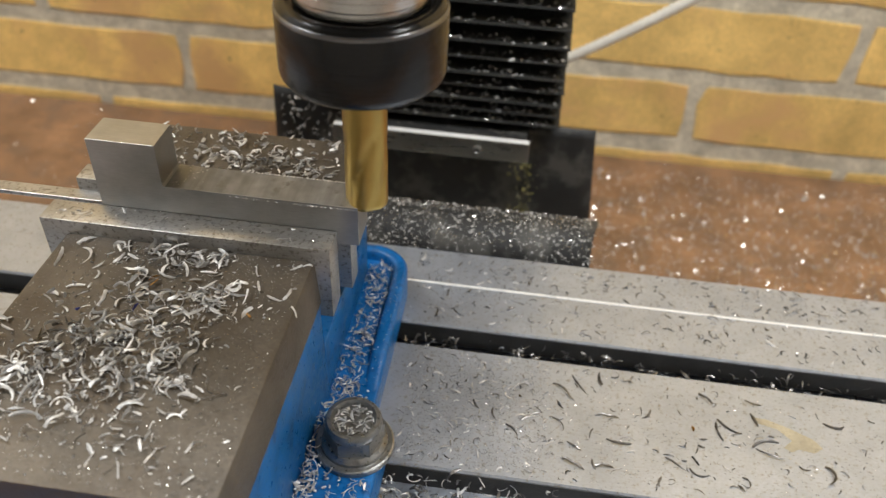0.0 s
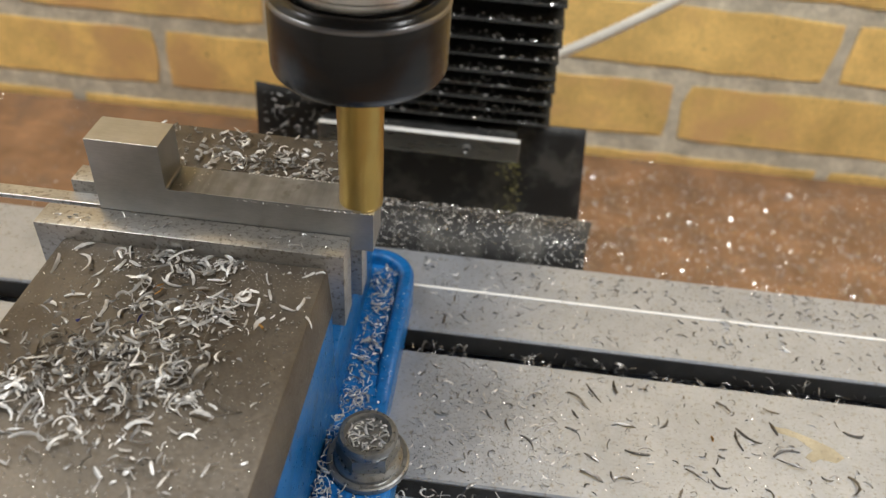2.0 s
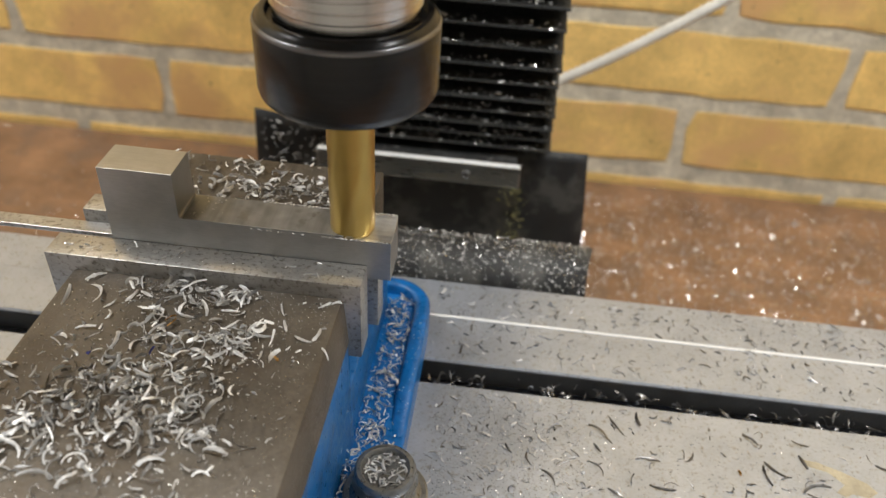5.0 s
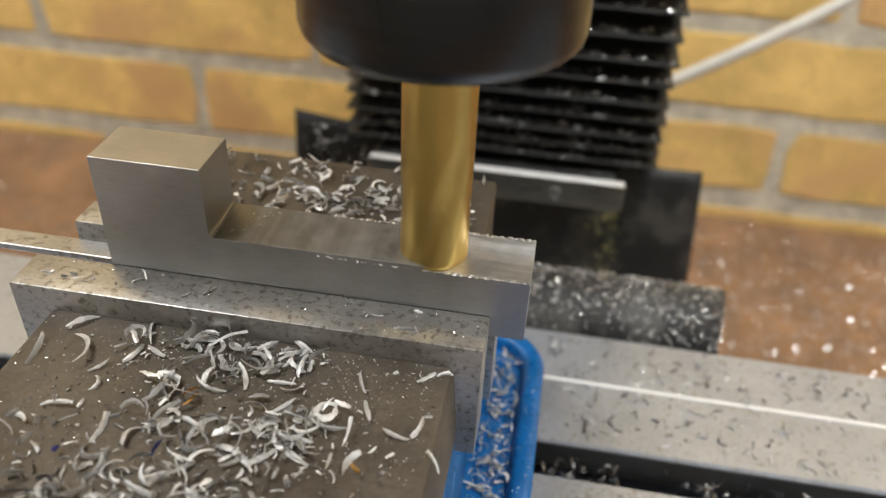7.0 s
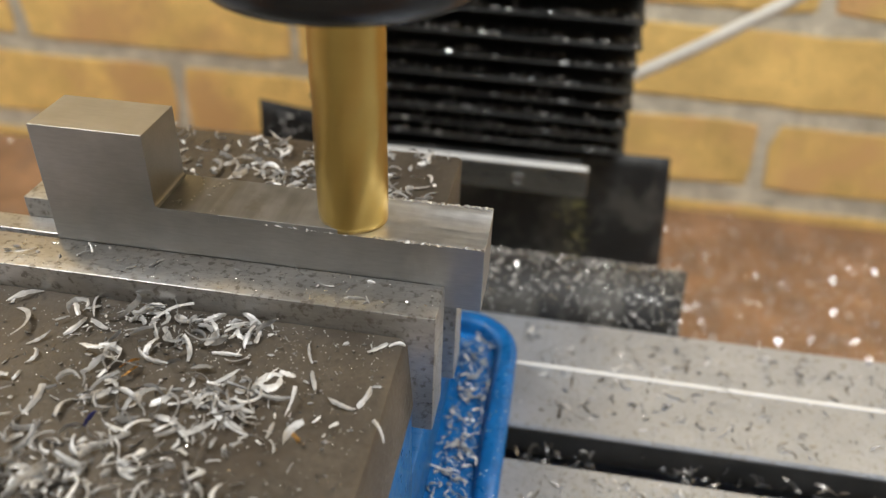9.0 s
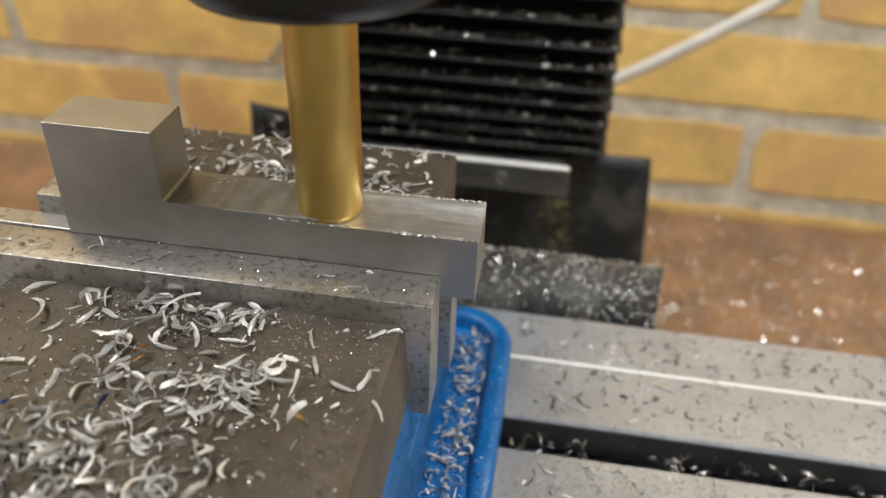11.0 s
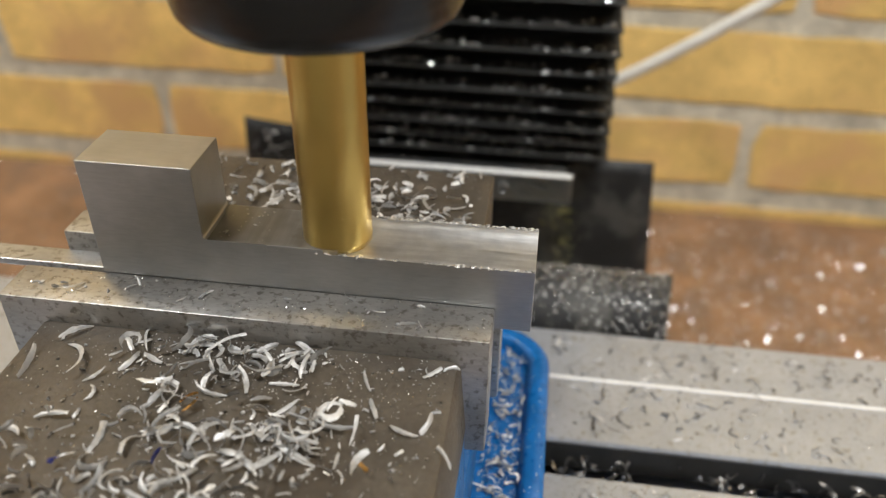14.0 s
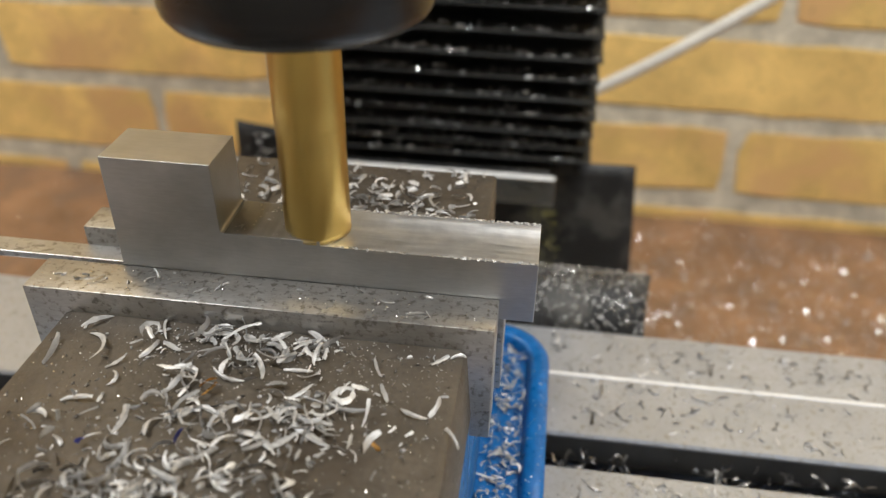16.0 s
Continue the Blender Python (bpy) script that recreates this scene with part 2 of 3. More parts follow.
def chips(name, places, mat, rng, lengths=(3, 10), widths=(0.4, 1.4), curls=(-0.6, 0.6), lift=0.3):
    """One object of many slivers at the given (x, y, z)."""
    allv, allf, o = [], [], 0
    for x, y, z in places:
        length = rng.uniform(*lengths) * rng.choice((0.35, 0.6, 0.8, 1.0))
        v, f = chip_shape(rng, length, rng.uniform(*widths), rng.uniform(*curls), lift)
        v = v + np.array((x, y, z))
        allv.append(v)
        allf += [tuple(i + o for i in face) for face in f]
        o += len(v)
    me = bpy.data.meshes.new(name)
    me.from_pydata((np.concatenate(allv) * U).tolist(), [], allf)
    me.materials.append(mat)
    return new(name, me)


def crumbs(name, places, mat, rng, lo, hi):
    """One object of many small angular crumbs of metal."""
    allv, allf, o = [], [], 0
    faces = [(0, 2, 4), (2, 1, 4), (1, 3, 4), (3, 0, 4), (2, 0, 5), (1, 2, 5), (3, 1, 5), (0, 3, 5)]
    for x, y, z in places:
        s = rng.uniform(lo, hi)
        a, b, c = s * rng.uniform(0.6, 1.6), s * rng.uniform(0.4, 1.0), s * rng.uniform(0.2, 0.5)
        yaw = rng.uniform(0, math.tau)
        cy, sy = math.cos(yaw), math.sin(yaw)
        v = np.array([(-a, 0, 0), (a, 0, 0), (0, -b, 0), (0, b, 0), (0, 0, c), (0, 0, -c)])
        tilt = rng.uniform(-0.6, 0.6)
        v = v @ np.array([[1, 0, 0], [0, math.cos(tilt), math.sin(tilt)], [0, -math.sin(tilt), math.cos(tilt)]])
        v = v @ np.array([[cy, sy, 0], [-sy, cy, 0], [0, 0, 1]])
        v = v + np.array((x, y, z - v[:, 2].min()))
        allv.append(v)
        allf += [tuple(i + o for i in f) for f in faces]
        o += 6
    me = bpy.data.meshes.new(name)
    me.from_pydata((np.concatenate(allv) * U).tolist(), [], allf)
    me.materials.append(mat)
    return new(name, me)


# ---- the room ----
WALL_Y, BENCH_Z, CEIL_Z, FLOOR_Z = 719.0, -179.6, 1450.0, -1100.0
X0, X1, Y0 = -1500.0, 1700.0, -1700.0
wall = tagged(part("wall_north", box(X0, X1, WALL_Y, WALL_Y + 110, FLOOR_Z, CEIL_Z), MORTAR), "yellow brick wall with grey mortar joints behind the mill", "wall", kind="structure")
tagged(part("wall_south", box(X0, X1, Y0 - 100, Y0, FLOOR_Z, CEIL_Z), PLASTER), "plain grey plaster wall", "wall", kind="structure")
tagged(part("wall_east", box(X1, X1 + 100, Y0 - 100, WALL_Y + 110, FLOOR_Z, CEIL_Z), PLASTER), "plain grey plaster wall", "wall", kind="structure")
tagged(part("wall_west", box(X0 - 100, X0, Y0 - 100, WALL_Y + 110, FLOOR_Z, CEIL_Z), PLASTER), "plain grey plaster wall", "wall", kind="structure")
tagged(part("floor", box(X0 - 100, X1 + 100, Y0 - 100, WALL_Y + 110, FLOOR_Z - 100, FLOOR_Z), FLOOR), "grey concrete workshop floor", "floor", kind="structure")
tagged(part("ceiling", box(X0 - 100, X1 + 100, Y0 - 100, WALL_Y + 110, CEIL_Z, CEIL_Z + 100), PLASTER), "plain grey ceiling", "ceiling", kind="structure")
# housings for the added lamps, out of view
for eye, target, sx, sy, watts in LAMPS:
    cx, cy, cz = (c / U for c in eye)
    lamp = tagged(empty("unseen_lamp", cx, cy, CEIL_Z), "long unseen ceiling lamp, added to light the room", "lamp", "ceiling lamps")
    hx, hy = sx / U / 2, sy / U / 2
    part("housing", box(-hx - 15, hx + 15, -hy - 15, hy + 15, -38, 0, 4), PLASTER, lamp)
    part("diffuser", box(-hx, hx, -hy, hy, -42, -39), LAMPGLOW, lamp)

bench = tagged(empty("workbench", 100, 300, BENCH_Z), "brown wooden workbench strewn with metal chips", "workbench")
part("bench_top", box(X0 - 100 + 5, X1 - 105, -560, WALL_Y - 302, -36, 0, 2), BENCH, bench)
for lx in (-1450, -500, 500, 1450):
    for ly in (-520, 360):
        part("leg", box(lx - 35, lx + 35, ly - 35, ly + 35, FLOOR_Z - BENCH_Z, -36, 2), BENCH, bench)

# ---- the mill: base, column, head ----
mill = tagged(empty("milling_machine", -52, 420, BENCH_Z), "small grey bench milling machine on the workbench", "milling machine")
part("base", box(-110, 110, -330, 190, 0, 60, 8), PAINT, mill)
part("saddle", box(-80, 80, -260, -112, 60, 128, 6), PAINT, mill)
part("column", box(-62, 62, 52, 190, 60, 800, 8), PAINT, mill)
part("head", box(-75, 75, -290, 50, 425, 720, 10), PAINT, mill, "grey milling head over the spindle")

bellows = tagged(empty("way_cover_bellows", -55, 452, 8), "black folded rubber bellows with chips in its folds", "bellows")
z, k = 0.0, 0
while z < 330:
    pitch = min(6.4 + k * 0.72, 13.5)
    prof = [(14, 0), (14, pitch * 0.95), (-2, pitch * 0.55), (-14.5, pitch * 0.50), (-16.4, pitch * 0.50 + 0.5), (-17, pitch * 0.5 - 0.4), (-16, pitch * 0.5 - 1.4), (-14, pitch * 0.5 - 1.2), (2, pitch * 0.12)]
    fold = part("fold", extrude_x(prof, -75.5 + 0.7 * math.sin(k * 1.7), 75.5 + 0.4 * math.cos(k * 2.1)), BELLOW, bellows)
    fold.location = (0, 0.8 * math.sin(k * 2.7) * U, z * U)
    z += pitch
    k += 1

bracket = tagged(empty("cover_bracket", -50, 402, 8), "black plate with a bright aluminium strip under the bellows", "bracket")
part("plate", extrude_x([(0, 8), (34, -4), (46, -4), (46, -7), (34, -7), (0, 5)], -64, 52), RUBBER, bracket)
strip = part("strip", box(-61, 54, -3, 0, -1.5, 11.5, 0.6), STRIP, bracket, "bright aluminium clamping strip")
part("edge", box(-60.5, 53.5, -3.6, 0.2, 11.3, 12.3, 0.3), RIDGE, strip, "bright upper edge of the strip")
for sx in (-38, 24):
    part("screw", lathe([(0, 0), (2.6, 0), (2.6, 1.6), (1.8, 2.2), (1.2, 1.2), (0, 1.2)], 16), BOLT, strip).matrix_basis = pose(sx * U, -3 * U, 5 * U, 90)


def sheet(name, fx, nx, profile, thick):
    """A thick sheet: profile(s, q) gives x, y, z for s across and q down."""
    bm = bmesh.new()
    nq = 14
    g = [[bm.verts.new(profile(i / nx, j / nq)) for j in range(nq + 1)] for i in range(nx + 1)]
    for i in range(nx):
        for j in range(nq):
            bm.faces.new((g[i][j], g[i + 1][j], g[i + 1][j + 1], g[i][j + 1]))
    bmesh.ops.recalc_face_normals(bm, faces=bm.faces[:])
    bmesh.ops.solidify(bm, geom=bm.faces[:], thickness=thick)
    return part(name, bm, RUBBER, fx, smooth=True)


def flap_at(s, q):
    x = -160 + 204 * s
    top = 5.5 + 11 * max(0.0, 1 - s / 0.45) ** 1.6
    z = top + (-92 - top) * q
    return (x + 10 * q * (s - 0.2), 450 - 4 * math.sin(math.pi * q) - 6 * (1 - s) * (1 - q) + 3 * math.sin(5 * s), z)


tagged(sheet("rubber_flap", None, 24, flap_at, 1.6), "black rubber flap hanging behind the machine table", "rubber flap")


def roll_at(s, q):
    x = -150 + 193 * s
    a = radians(-30 + 225 * q)
    y, z = 342 + 17.5 * math.cos(a), -9 + 17.5 * math.sin(a)
    return (x + 2.0 * math.sin(6 * q), y + 0.8 * math.sin(7 * s), z + 0.8 * math.sin(9 * s))


tagged(sheet("rubber_apron", None, 20, roll_at, 1.6), "black rubber apron bulging behind the table, covered in chips", "rubber apron")

# flexible conduit beside the column
def conduit():
    path = [Vector((11 + dx, 560, 0.6 * (dx - 19) + 0.0009 * (dx - 19) * abs(dx - 19))) for dx in [i * 1.9 for i in range(261)]]
    bm = bmesh.new()
    rings = []
    for i, p in enumerate(path):
        d = (path[min(i + 1, 260)] - path[max(i - 1, 0)]).normalized()
        side = d.cross(Vector((0, 1, 0))).normalized()
        up = side.cross(d)
        r = 4.3 if i % 2 else 3.5
        rings.append([bm.verts.new(p + r * (math.cos(math.tau * j / 10) * side + math.sin(math.tau * j / 10) * up)) for j in range(10)])
    for a, b in zip(rings, rings[1:]):
        for j in range(10):
            bm.faces.new((a[j], a[(j + 1) % 10], b[(j + 1) % 10], b[j]))
    bm.faces.new(rings[0])
    bm.faces.new(rings[-1][::-1])
    bmesh.ops.recalc_face_normals(bm, faces=bm.faces[:])
    return part("flexible_conduit", bm, CONDUIT, smooth=True)


tagged(conduit(), "pale ribbed flexible cable conduit rising beside the column", "cable")

# ---- spindle ----
SX, SY = -52.3, 227.0
spindle = tagged(empty("spindle", SX, SY, 96.8), "spinning spindle with black collet nut and golden end mill", "spindle")
sharp_smooth(part("spindle_nose", lathe([(0, 74), (20.6, 74), (20.6, 77)] + [p for k in range(4) for p in ((21.2, 77.6 + 3.0 * k), (21.2, 80.0 + 3.0 * k), (20.9, 80.2 + 3.0 * k), (20.9, 80.4 + 3.0 * k))] + [(21.2, 89.8), (21.2, 160), (0, 160)], 96), CHROME, spindle, "bright turned steel spindle nose"))
nut = sharp_smooth(part("collet_nut", lathe([(0, 51), (8.5, 51), (9.5, 50), (22.6, 49.2), (24.6, 49.7), (25.8, 51.2), (26.2, 52.8), (26.2, 71.5), (25.9, 72.2), (24.6, 73.9), (23.6, 74.6), (22.4, 74.5), (22.0, 73), (0, 73)], 96), BLACK, spindle, "glossy black collet nut"), 50)
# the rim's highlight, put in as a ring of lighter metal
sharp_smooth(part("nut_rim", lathe([(26.25, 71.5), (26.28, 71.9), (25.95, 72.5), (25.6, 72.75)], 96), RIM_SHINE, nut, "upper edge of the nut, its highlight put in as a lighter ring", True))


def mill_cutter():
    """A four-flute end mill, fluted over its lower length."""
    bm = bmesh.new()
    n, rings = 64, []
    for i in range(40):
        z = i * 1.3
        ring = []
        for j in range(n):
            a = math.tau * j / n
            ph = 4 * (a - z * 0.055)
            depth = 0.7 * max(0.0, math.sin(ph)) ** 2 * (1 if z < 26 else max(0.0, 1 - (z - 26) / 5))
            r = 7.4 - depth
            ring.append(bm.verts.new((r * math.cos(a), r * math.sin(a), z)))
        rings.append(ring)
    for a, b in zip(rings, rings[1:]):
        for j in range(n):
            bm.faces.new((a[j], a[(j + 1) % n], b[(j + 1) % n], b[j]))
    bm.faces.new(rings[0][::-1])
    bm.faces.new(rings[-1])
    return bm


cutter = part("end_mill", mill_cutter(), GOLD, spindle, "golden titanium-nitride coated end mill", True)
cam.data.dof.use_dof = True
cam.data.dof.focus_object = cutter
cam.data.dof.aperture_fstop = 12.2

# ---- machine table ----
TX0, TX1 = -420, 520
table = rides(tagged(empty("machine_table"), "ground cast-iron machine table with T-slots, strewn with chips", "machine table"))
part("rear_rail", extrude_x([(267, 0), (266.2, -0.8), (266.2, -12), (276, -12), (276, -22), (238, -22), (238, -48), (321, -48), (321, -1.2), (320, -0.3), (295.6, -0.3), (295.0, 0)], TX0, TX1), TABLE, table)
part("middle_rail", extrude_x([(252, 0), (189, 0), (188.2, -0.8), (188.2, -12), (179, -12), (179, -21.9), (262, -21.9), (262, -12), (252.8, -12), (252.8, -0.8)], TX0, TX1), TABLE, table)
part("front_rail", extrude_x([(167, 0), (167.8, -0.8), (167.8, -12), (172, -12), (172, -22), (237.9, -22), (237.9, -48), (90, -48), (90, -1), (91, 0)], TX0, TX1), TABLE, table)

# thin linings, much darker than the table, on the slots' rear sides and floors
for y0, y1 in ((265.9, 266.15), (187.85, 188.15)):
    part("slot_side", box(TX0, TX1, y0, y1, -12, -1.4), SLOT, table, "dark side of a T-slot")
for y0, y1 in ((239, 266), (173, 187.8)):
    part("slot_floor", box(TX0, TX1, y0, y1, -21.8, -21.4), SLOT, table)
part("stain", extrude_z([(109, 235), (115, 234.5), (124, 231), (132, 227), (135, 223), (131, 220), (125, 221), (122, 219), (119, 221), (123, 225), (118, 230), (110, 232)], -0.2, 0.02), STAIN, table, "tan dried oil stain")
part("ridge", extrude_x([(294.1, -0.3), (294.3, 0.22), (295.5, 0.22), (295.8, -0.5)], -62, TX1), RIDGE, table, "narrow bright ridge along the table")

# ---- vise ----
vise = rides(tagged(empty("machine_vise"), "steel machine vise with a blue enamelled base, bolted to the table", "vise"))


FLOOR_B, RIM_B = 12.5, 17.2


def base_outline():
    pts = [(-150, 110), (-38.4, 110), (-38.4, 190)]
    pts += [(-39.6, 195), (-42.4, 199), (-45.2, 203), (-46.3, 208), (-46.3, 281)]
    for a in range(10, 100, 10):
        pts.append((-64.3 + 18 * math.cos(radians(a)), 281 + 18 * math.sin(radians(a))))
    return pts + [(-150, 299)]


vise_base = sharp_smooth(part("base", extrude_z(base_outline(), 0, FLOOR_B, 1.0), BLUE, vise, "blue enamelled vise base"))


def rim():
    """The raised lip round the chip groove."""
    bm = bmesh.new()
    path = [(-49.4, 209), (-49.4, 225)] + [(-49.4, y) for y in range(230, 281, 6)] + [(-64.3 + 14.9 * math.cos(radians(a)), 281 + 14.9 * math.sin(radians(a))) for a in range(0, 91, 9)] + [(-70, 295.9), (-80, 295.9)]
    rings = []
    for i, (x, y) in enumerate(path):
        a, b = path[max(i - 1, 0)], path[min(i + 1, len(path) - 1)]
        d = Vector((b[0] - a[0], b[1] - a[1], 0)).normalized()
        s = Vector((d.y, -d.x, 0))
        sink = (RIM_B - FLOOR_B + 0.4) * max(0.0, 1 - i / 2)
        rings.append([bm.verts.new(Vector((x, y, 0)) + s * o + Vector((0, 0, h - (sink if h > FLOOR_B else 0)))) for o, h in ((3.05, FLOOR_B - 2), (3.05, RIM_B - 1.4), (2.2, RIM_B - 0.3), (1.2, RIM_B), (-1.8, RIM_B), (-2.7, RIM_B - 0.5), (-3.4, RIM_B - 1.6), (-4.2, FLOOR_B - 1))])
    for a, b in zip(rings, rings[1:]):
        for j in range(7):
            bm.faces.new((a[j], a[j + 1], b[j + 1], b[j]))
    bm.faces.new(rings[0])
    bm.faces.new(rings[-1][::-1])
    bmesh.ops.recalc_face_normals(bm, faces=bm.faces[:])
    return bm


sharp_smooth(part("rim", rim(), BLUE, vise_base, "raised blue rim of the chip groove"), 60)


def bed():
    """The blue bed under the jaws, with flared sides."""
    bm = bmesh.new()
    f = bm.faces.new([bm.verts.new((x, 100, z)) for x, z in ((-151, FLOOR_B - 0.5), (-64.6, FLOOR_B - 0.5), (-65.6, 30), (-66.0, 61.8), (-148, 61.8))])
    r = bmesh.ops.extrude_face_region(bm, geom=[f])
    bmesh.ops.translate(bm, vec=(0, 108.2, 0), verts=[v for v in r["geom"] if isinstance(v, bmesh.types.BMVert)])
    bmesh.ops.recalc_face_normals(bm, faces=bm.faces[:])
    bmesh.ops.bevel(bm, geom=bm.edges[:], offset=1.2, segments=2, affect="EDGES", profile=0.5)
    return bm


sharp_smooth(part("bed", bed(), BLUE, vise))
# the bed goes on, lower, under the jaw plates
sharp_smooth(part("bed", box(-150, -65.7, 208.3, 285, FLOOR_B - 0.5, 39.7, 1.0), BLUE, vise))
part("lug", extrude_z([(-65, 150), (-38.4, 150), (-38.4, 186), (-40.5, 191), (-46, 194), (-60, 194), (-65, 190)], FLOOR_B - 0.5, 19.9, 2.0), BLUE, vise_base, "blue lug under the clamping bolt")


def moving_jaw():
    """The moving jaw, its sides leaning out a little towards the bed, its top edges worn round."""
    bm = box(-158.5, -67.4, 109, 208.4, 62.1, JAW_Z)
    for v in bm.verts:
        if v.co.z < 70:
            v.co.x += math.copysign(1.5, v.co.x + 112)
    upper = [e for e in bm.edges if min(w.co.z for w in e.verts) > 70]
    sides = [e for e in upper if abs(e.verts[0].co.y - e.verts[1].co.y) > 1]
    bmesh.ops.bevel(bm, geom=sides, offset=1.9, segments=2, affect="EDGES", profile=0.5)
    return bm


JAW_Z = 80.9
sharp_smooth(part("moving_jaw", moving_jaw(), VISE, vise, "oiled grey steel moving jaw covered in chips"))
sharp_smooth(part("front_jaw_plate", box(-167, -61.6, 208.45, 219.7, 55.2, 86.8, 0.4), JAW, vise, "bright polished jaw plate"))
sharp_smooth(part("rear_jaw_plate", box(-166.5, -60.6, 234.4, 244.2, 46.4, 86.3, 0.4), JAW, vise, "bright polished jaw plate"))
sharp_smooth(part("fixed_jaw", box(-158.5, -67.0, 244.3, 281.6, 39.8, 84.2, 1.0), VISE, vise, "oiled grey steel fixed jaw covered in chips"))

# ---- workpiece ----
rides(tagged(part("parallel_strip", box(-262, -70, 228.3, 234.3, 79.4, 81.15, 0.25), JAW), "thin grey steel parallel strip under the clamped bar", "parallel"))
bar = rides(tagged(empty("steel_bar"), "milled grey steel bar with a raised end, clamped in the vise", "workpiece"))
Z_TOP, Z_UNCUT, Z_CUT = 114.5, 97.8, 96.7


def bar_body():
    bm = bmesh.new()
    outline = [(-148.6, 81.2), (-53.8, 81.2), (-53.8, Z_CUT - 0.7), (CUT_X0, Z_CUT - 0.7), (CUT_X0, Z_UNCUT), (-123.1, Z_UNCUT), (-123.7, Z_UNCUT + 0.25), (-123.9, Z_UNCUT + 0.9), (-123.9, Z_TOP), (-148.6, Z_TOP)]
    f = bm.faces.new([bm.verts.new((x, 219.8, z)) for x, z in outline])
    r = bmesh.ops.extrude_face_region(bm, geom=[f])
    bmesh.ops.translate(bm, vec=(0, 14.5, 0), verts=[v for v in r["geom"] if isinstance(v, bmesh.types.BMVert)])
    bmesh.ops.recalc_face_normals(bm, faces=bm.faces[:])
    bmesh.ops.bevel(bm, geom=bm.edges[:], offset=0.16, segments=2, affect="EDGES", profile=0.5)
    return bm


CUT_X0 = -110.0
part("body", bar_body(), WORK, bar)


def bare_front(ob):
    """The faces along the bar's front keep the look of its side."""
    ob.data.materials.append(WORK)
    for p in ob.data.polygons:
        if p.normal.y < -0.7:
            p.material_index = 1
    return ob



part("faced_top", box(-123.0, CUT_X0, 219.83, 234.27, Z_UNCUT - 0.3, Z_UNCUT + 0.01), FACED, bar, "earlier faced surface with tool marks")
floor_line = [(219.77, Z_CUT - 0.02), (219.84, Z_CUT), (221.5, Z_CUT - 0.04), (224, Z_CUT - 0.30), (226.5, Z_CUT - 0.52), (228.3, Z_CUT - 0.54), (229.6, Z_CUT - 0.36), (230.8, Z_CUT + 0.0), (231.9, Z_CUT + 0.44), (232.9, Z_CUT + 0.86), (233.5, Z_CUT + 0.99), (234.1, Z_CUT + 0.98), (234.3, Z_CUT + 0.8)]
sharp_smooth(bare_front(part("cut_floor", extrude_x([(219.77, Z_CUT - 1.1)] + floor_line + [(234.33, Z_CUT - 1.1)], CUT_X0, -53.85), CUTFACE, bar, "freshly cut bright floor, slightly dished")), 40)

# the layer that the mill takes off, in slices
slices = []
n_slice = 26
step = (-53.85 - CUT_X0) / n_slice
for i in range(n_slice):
    x1 = -53.85 - i * step
    s = part("shaving", extrude_x([(219.76, Z_CUT - 0.01), (221.5, Z_CUT + 0.03), (228.5, Z_CUT + 0.03), (230.2, Z_CUT + 0.2), (231.8, Z_CUT + 0.48), (233.0, Z_CUT + 0.82), (233.8, Z_CUT + 1.03), (234.3, Z_CUT + 1.03), (234.3, Z_UNCUT), (219.9, Z_UNCUT), (219.76, Z_UNCUT - 0.14)], x1 - step, x1), FACED)
    bare_front(s)
    tagged(s, "thin steel layer that the end mill shaves off", "shaving", "shavings of the bar")
    slices.append((s, x1))

rng = random.Random(11)
burr = []
for k in range(300):
    x = -53.9 - 46 * rng.random() ** 1.2
    burr.append(rng.choice(((x, 234.2, Z_CUT + 0.85),) * 3 + ((x, 219.85, Z_CUT - 0.1),)))
# ---- clamping bolt ----
bolt = rides(tagged(empty("clamping_bolt", -48.3, 179.5, 20.0), "dark flanged hex bolt with chips lying in its hollow head", "bolt"))
part("washer", lathe([(0, 0), (14.4, 0), (14.6, 0.6), (14.4, 2.2), (13.8, 2.6), (0, 2.6)], 48), BOLT, bolt, smooth=False)
sharp_smooth(part("flange", lathe([(0, 2.5), (12.2, 2.6), (12.0, 3.8), (10.6, 5.2), (0, 5.2)], 48), BOLT, bolt))
hexa = extrude_z([(11.0 * math.cos(radians(60 * i + 12)), 11.0 * math.sin(radians(60 * i + 12))) for i in range(6)], 5.0, 12.0)
hex_head = part("hex_head", hexa, BOLT, bolt)
sharp_smooth(part("collar", lathe([(0, 11.6), (9.9, 11.6), (10.3, 12.4), (10.2, 14.6), (9.5, 15.6), (8.2, 15.7), (7.6, 14.8), (7.2, 13.4), (0, 13.2)], 48), BOLT, hex_head))


edge = [(rng.uniform(-148.4, -124.1), 219.95, Z_TOP - 0.04) for _ in range(16)]
rides(tagged(crumbs("burrs", edge, GLITTER, rng, 0.06, 0.2), "tiny bright burrs on the top edge of the bar", "burrs", kind="stuff"))
rides(tagged(crumbs("metal_crumbs", [(rng.uniform(-122.5, -111), rng.uniform(220.5, 233), Z_UNCUT) for _ in range(26)], CHIP, rng, 0.1, 0.5), "metal crumbs in the corner of the bar", "metal chips", kind="stuff"))
rides(tagged(crumbs("burrs", burr, CHIP, rng, 0.16, 0.75), "bright ragged burrs along the cut edges", "burrs", kind="stuff"))


# ---- chips on everything ----
def scatter(n, cx, cy, sx, sy, z, lims, pile=0.0):
    out = []
    while len(out) < n:
        x, y = rng.gauss(cx, sx), rng.gauss(cy, sy)
        if lims[0] < x < lims[1] and lims[2] < y < lims[3]:
            out.append((x, y, z + rng.uniform(0, pile)))
    return out


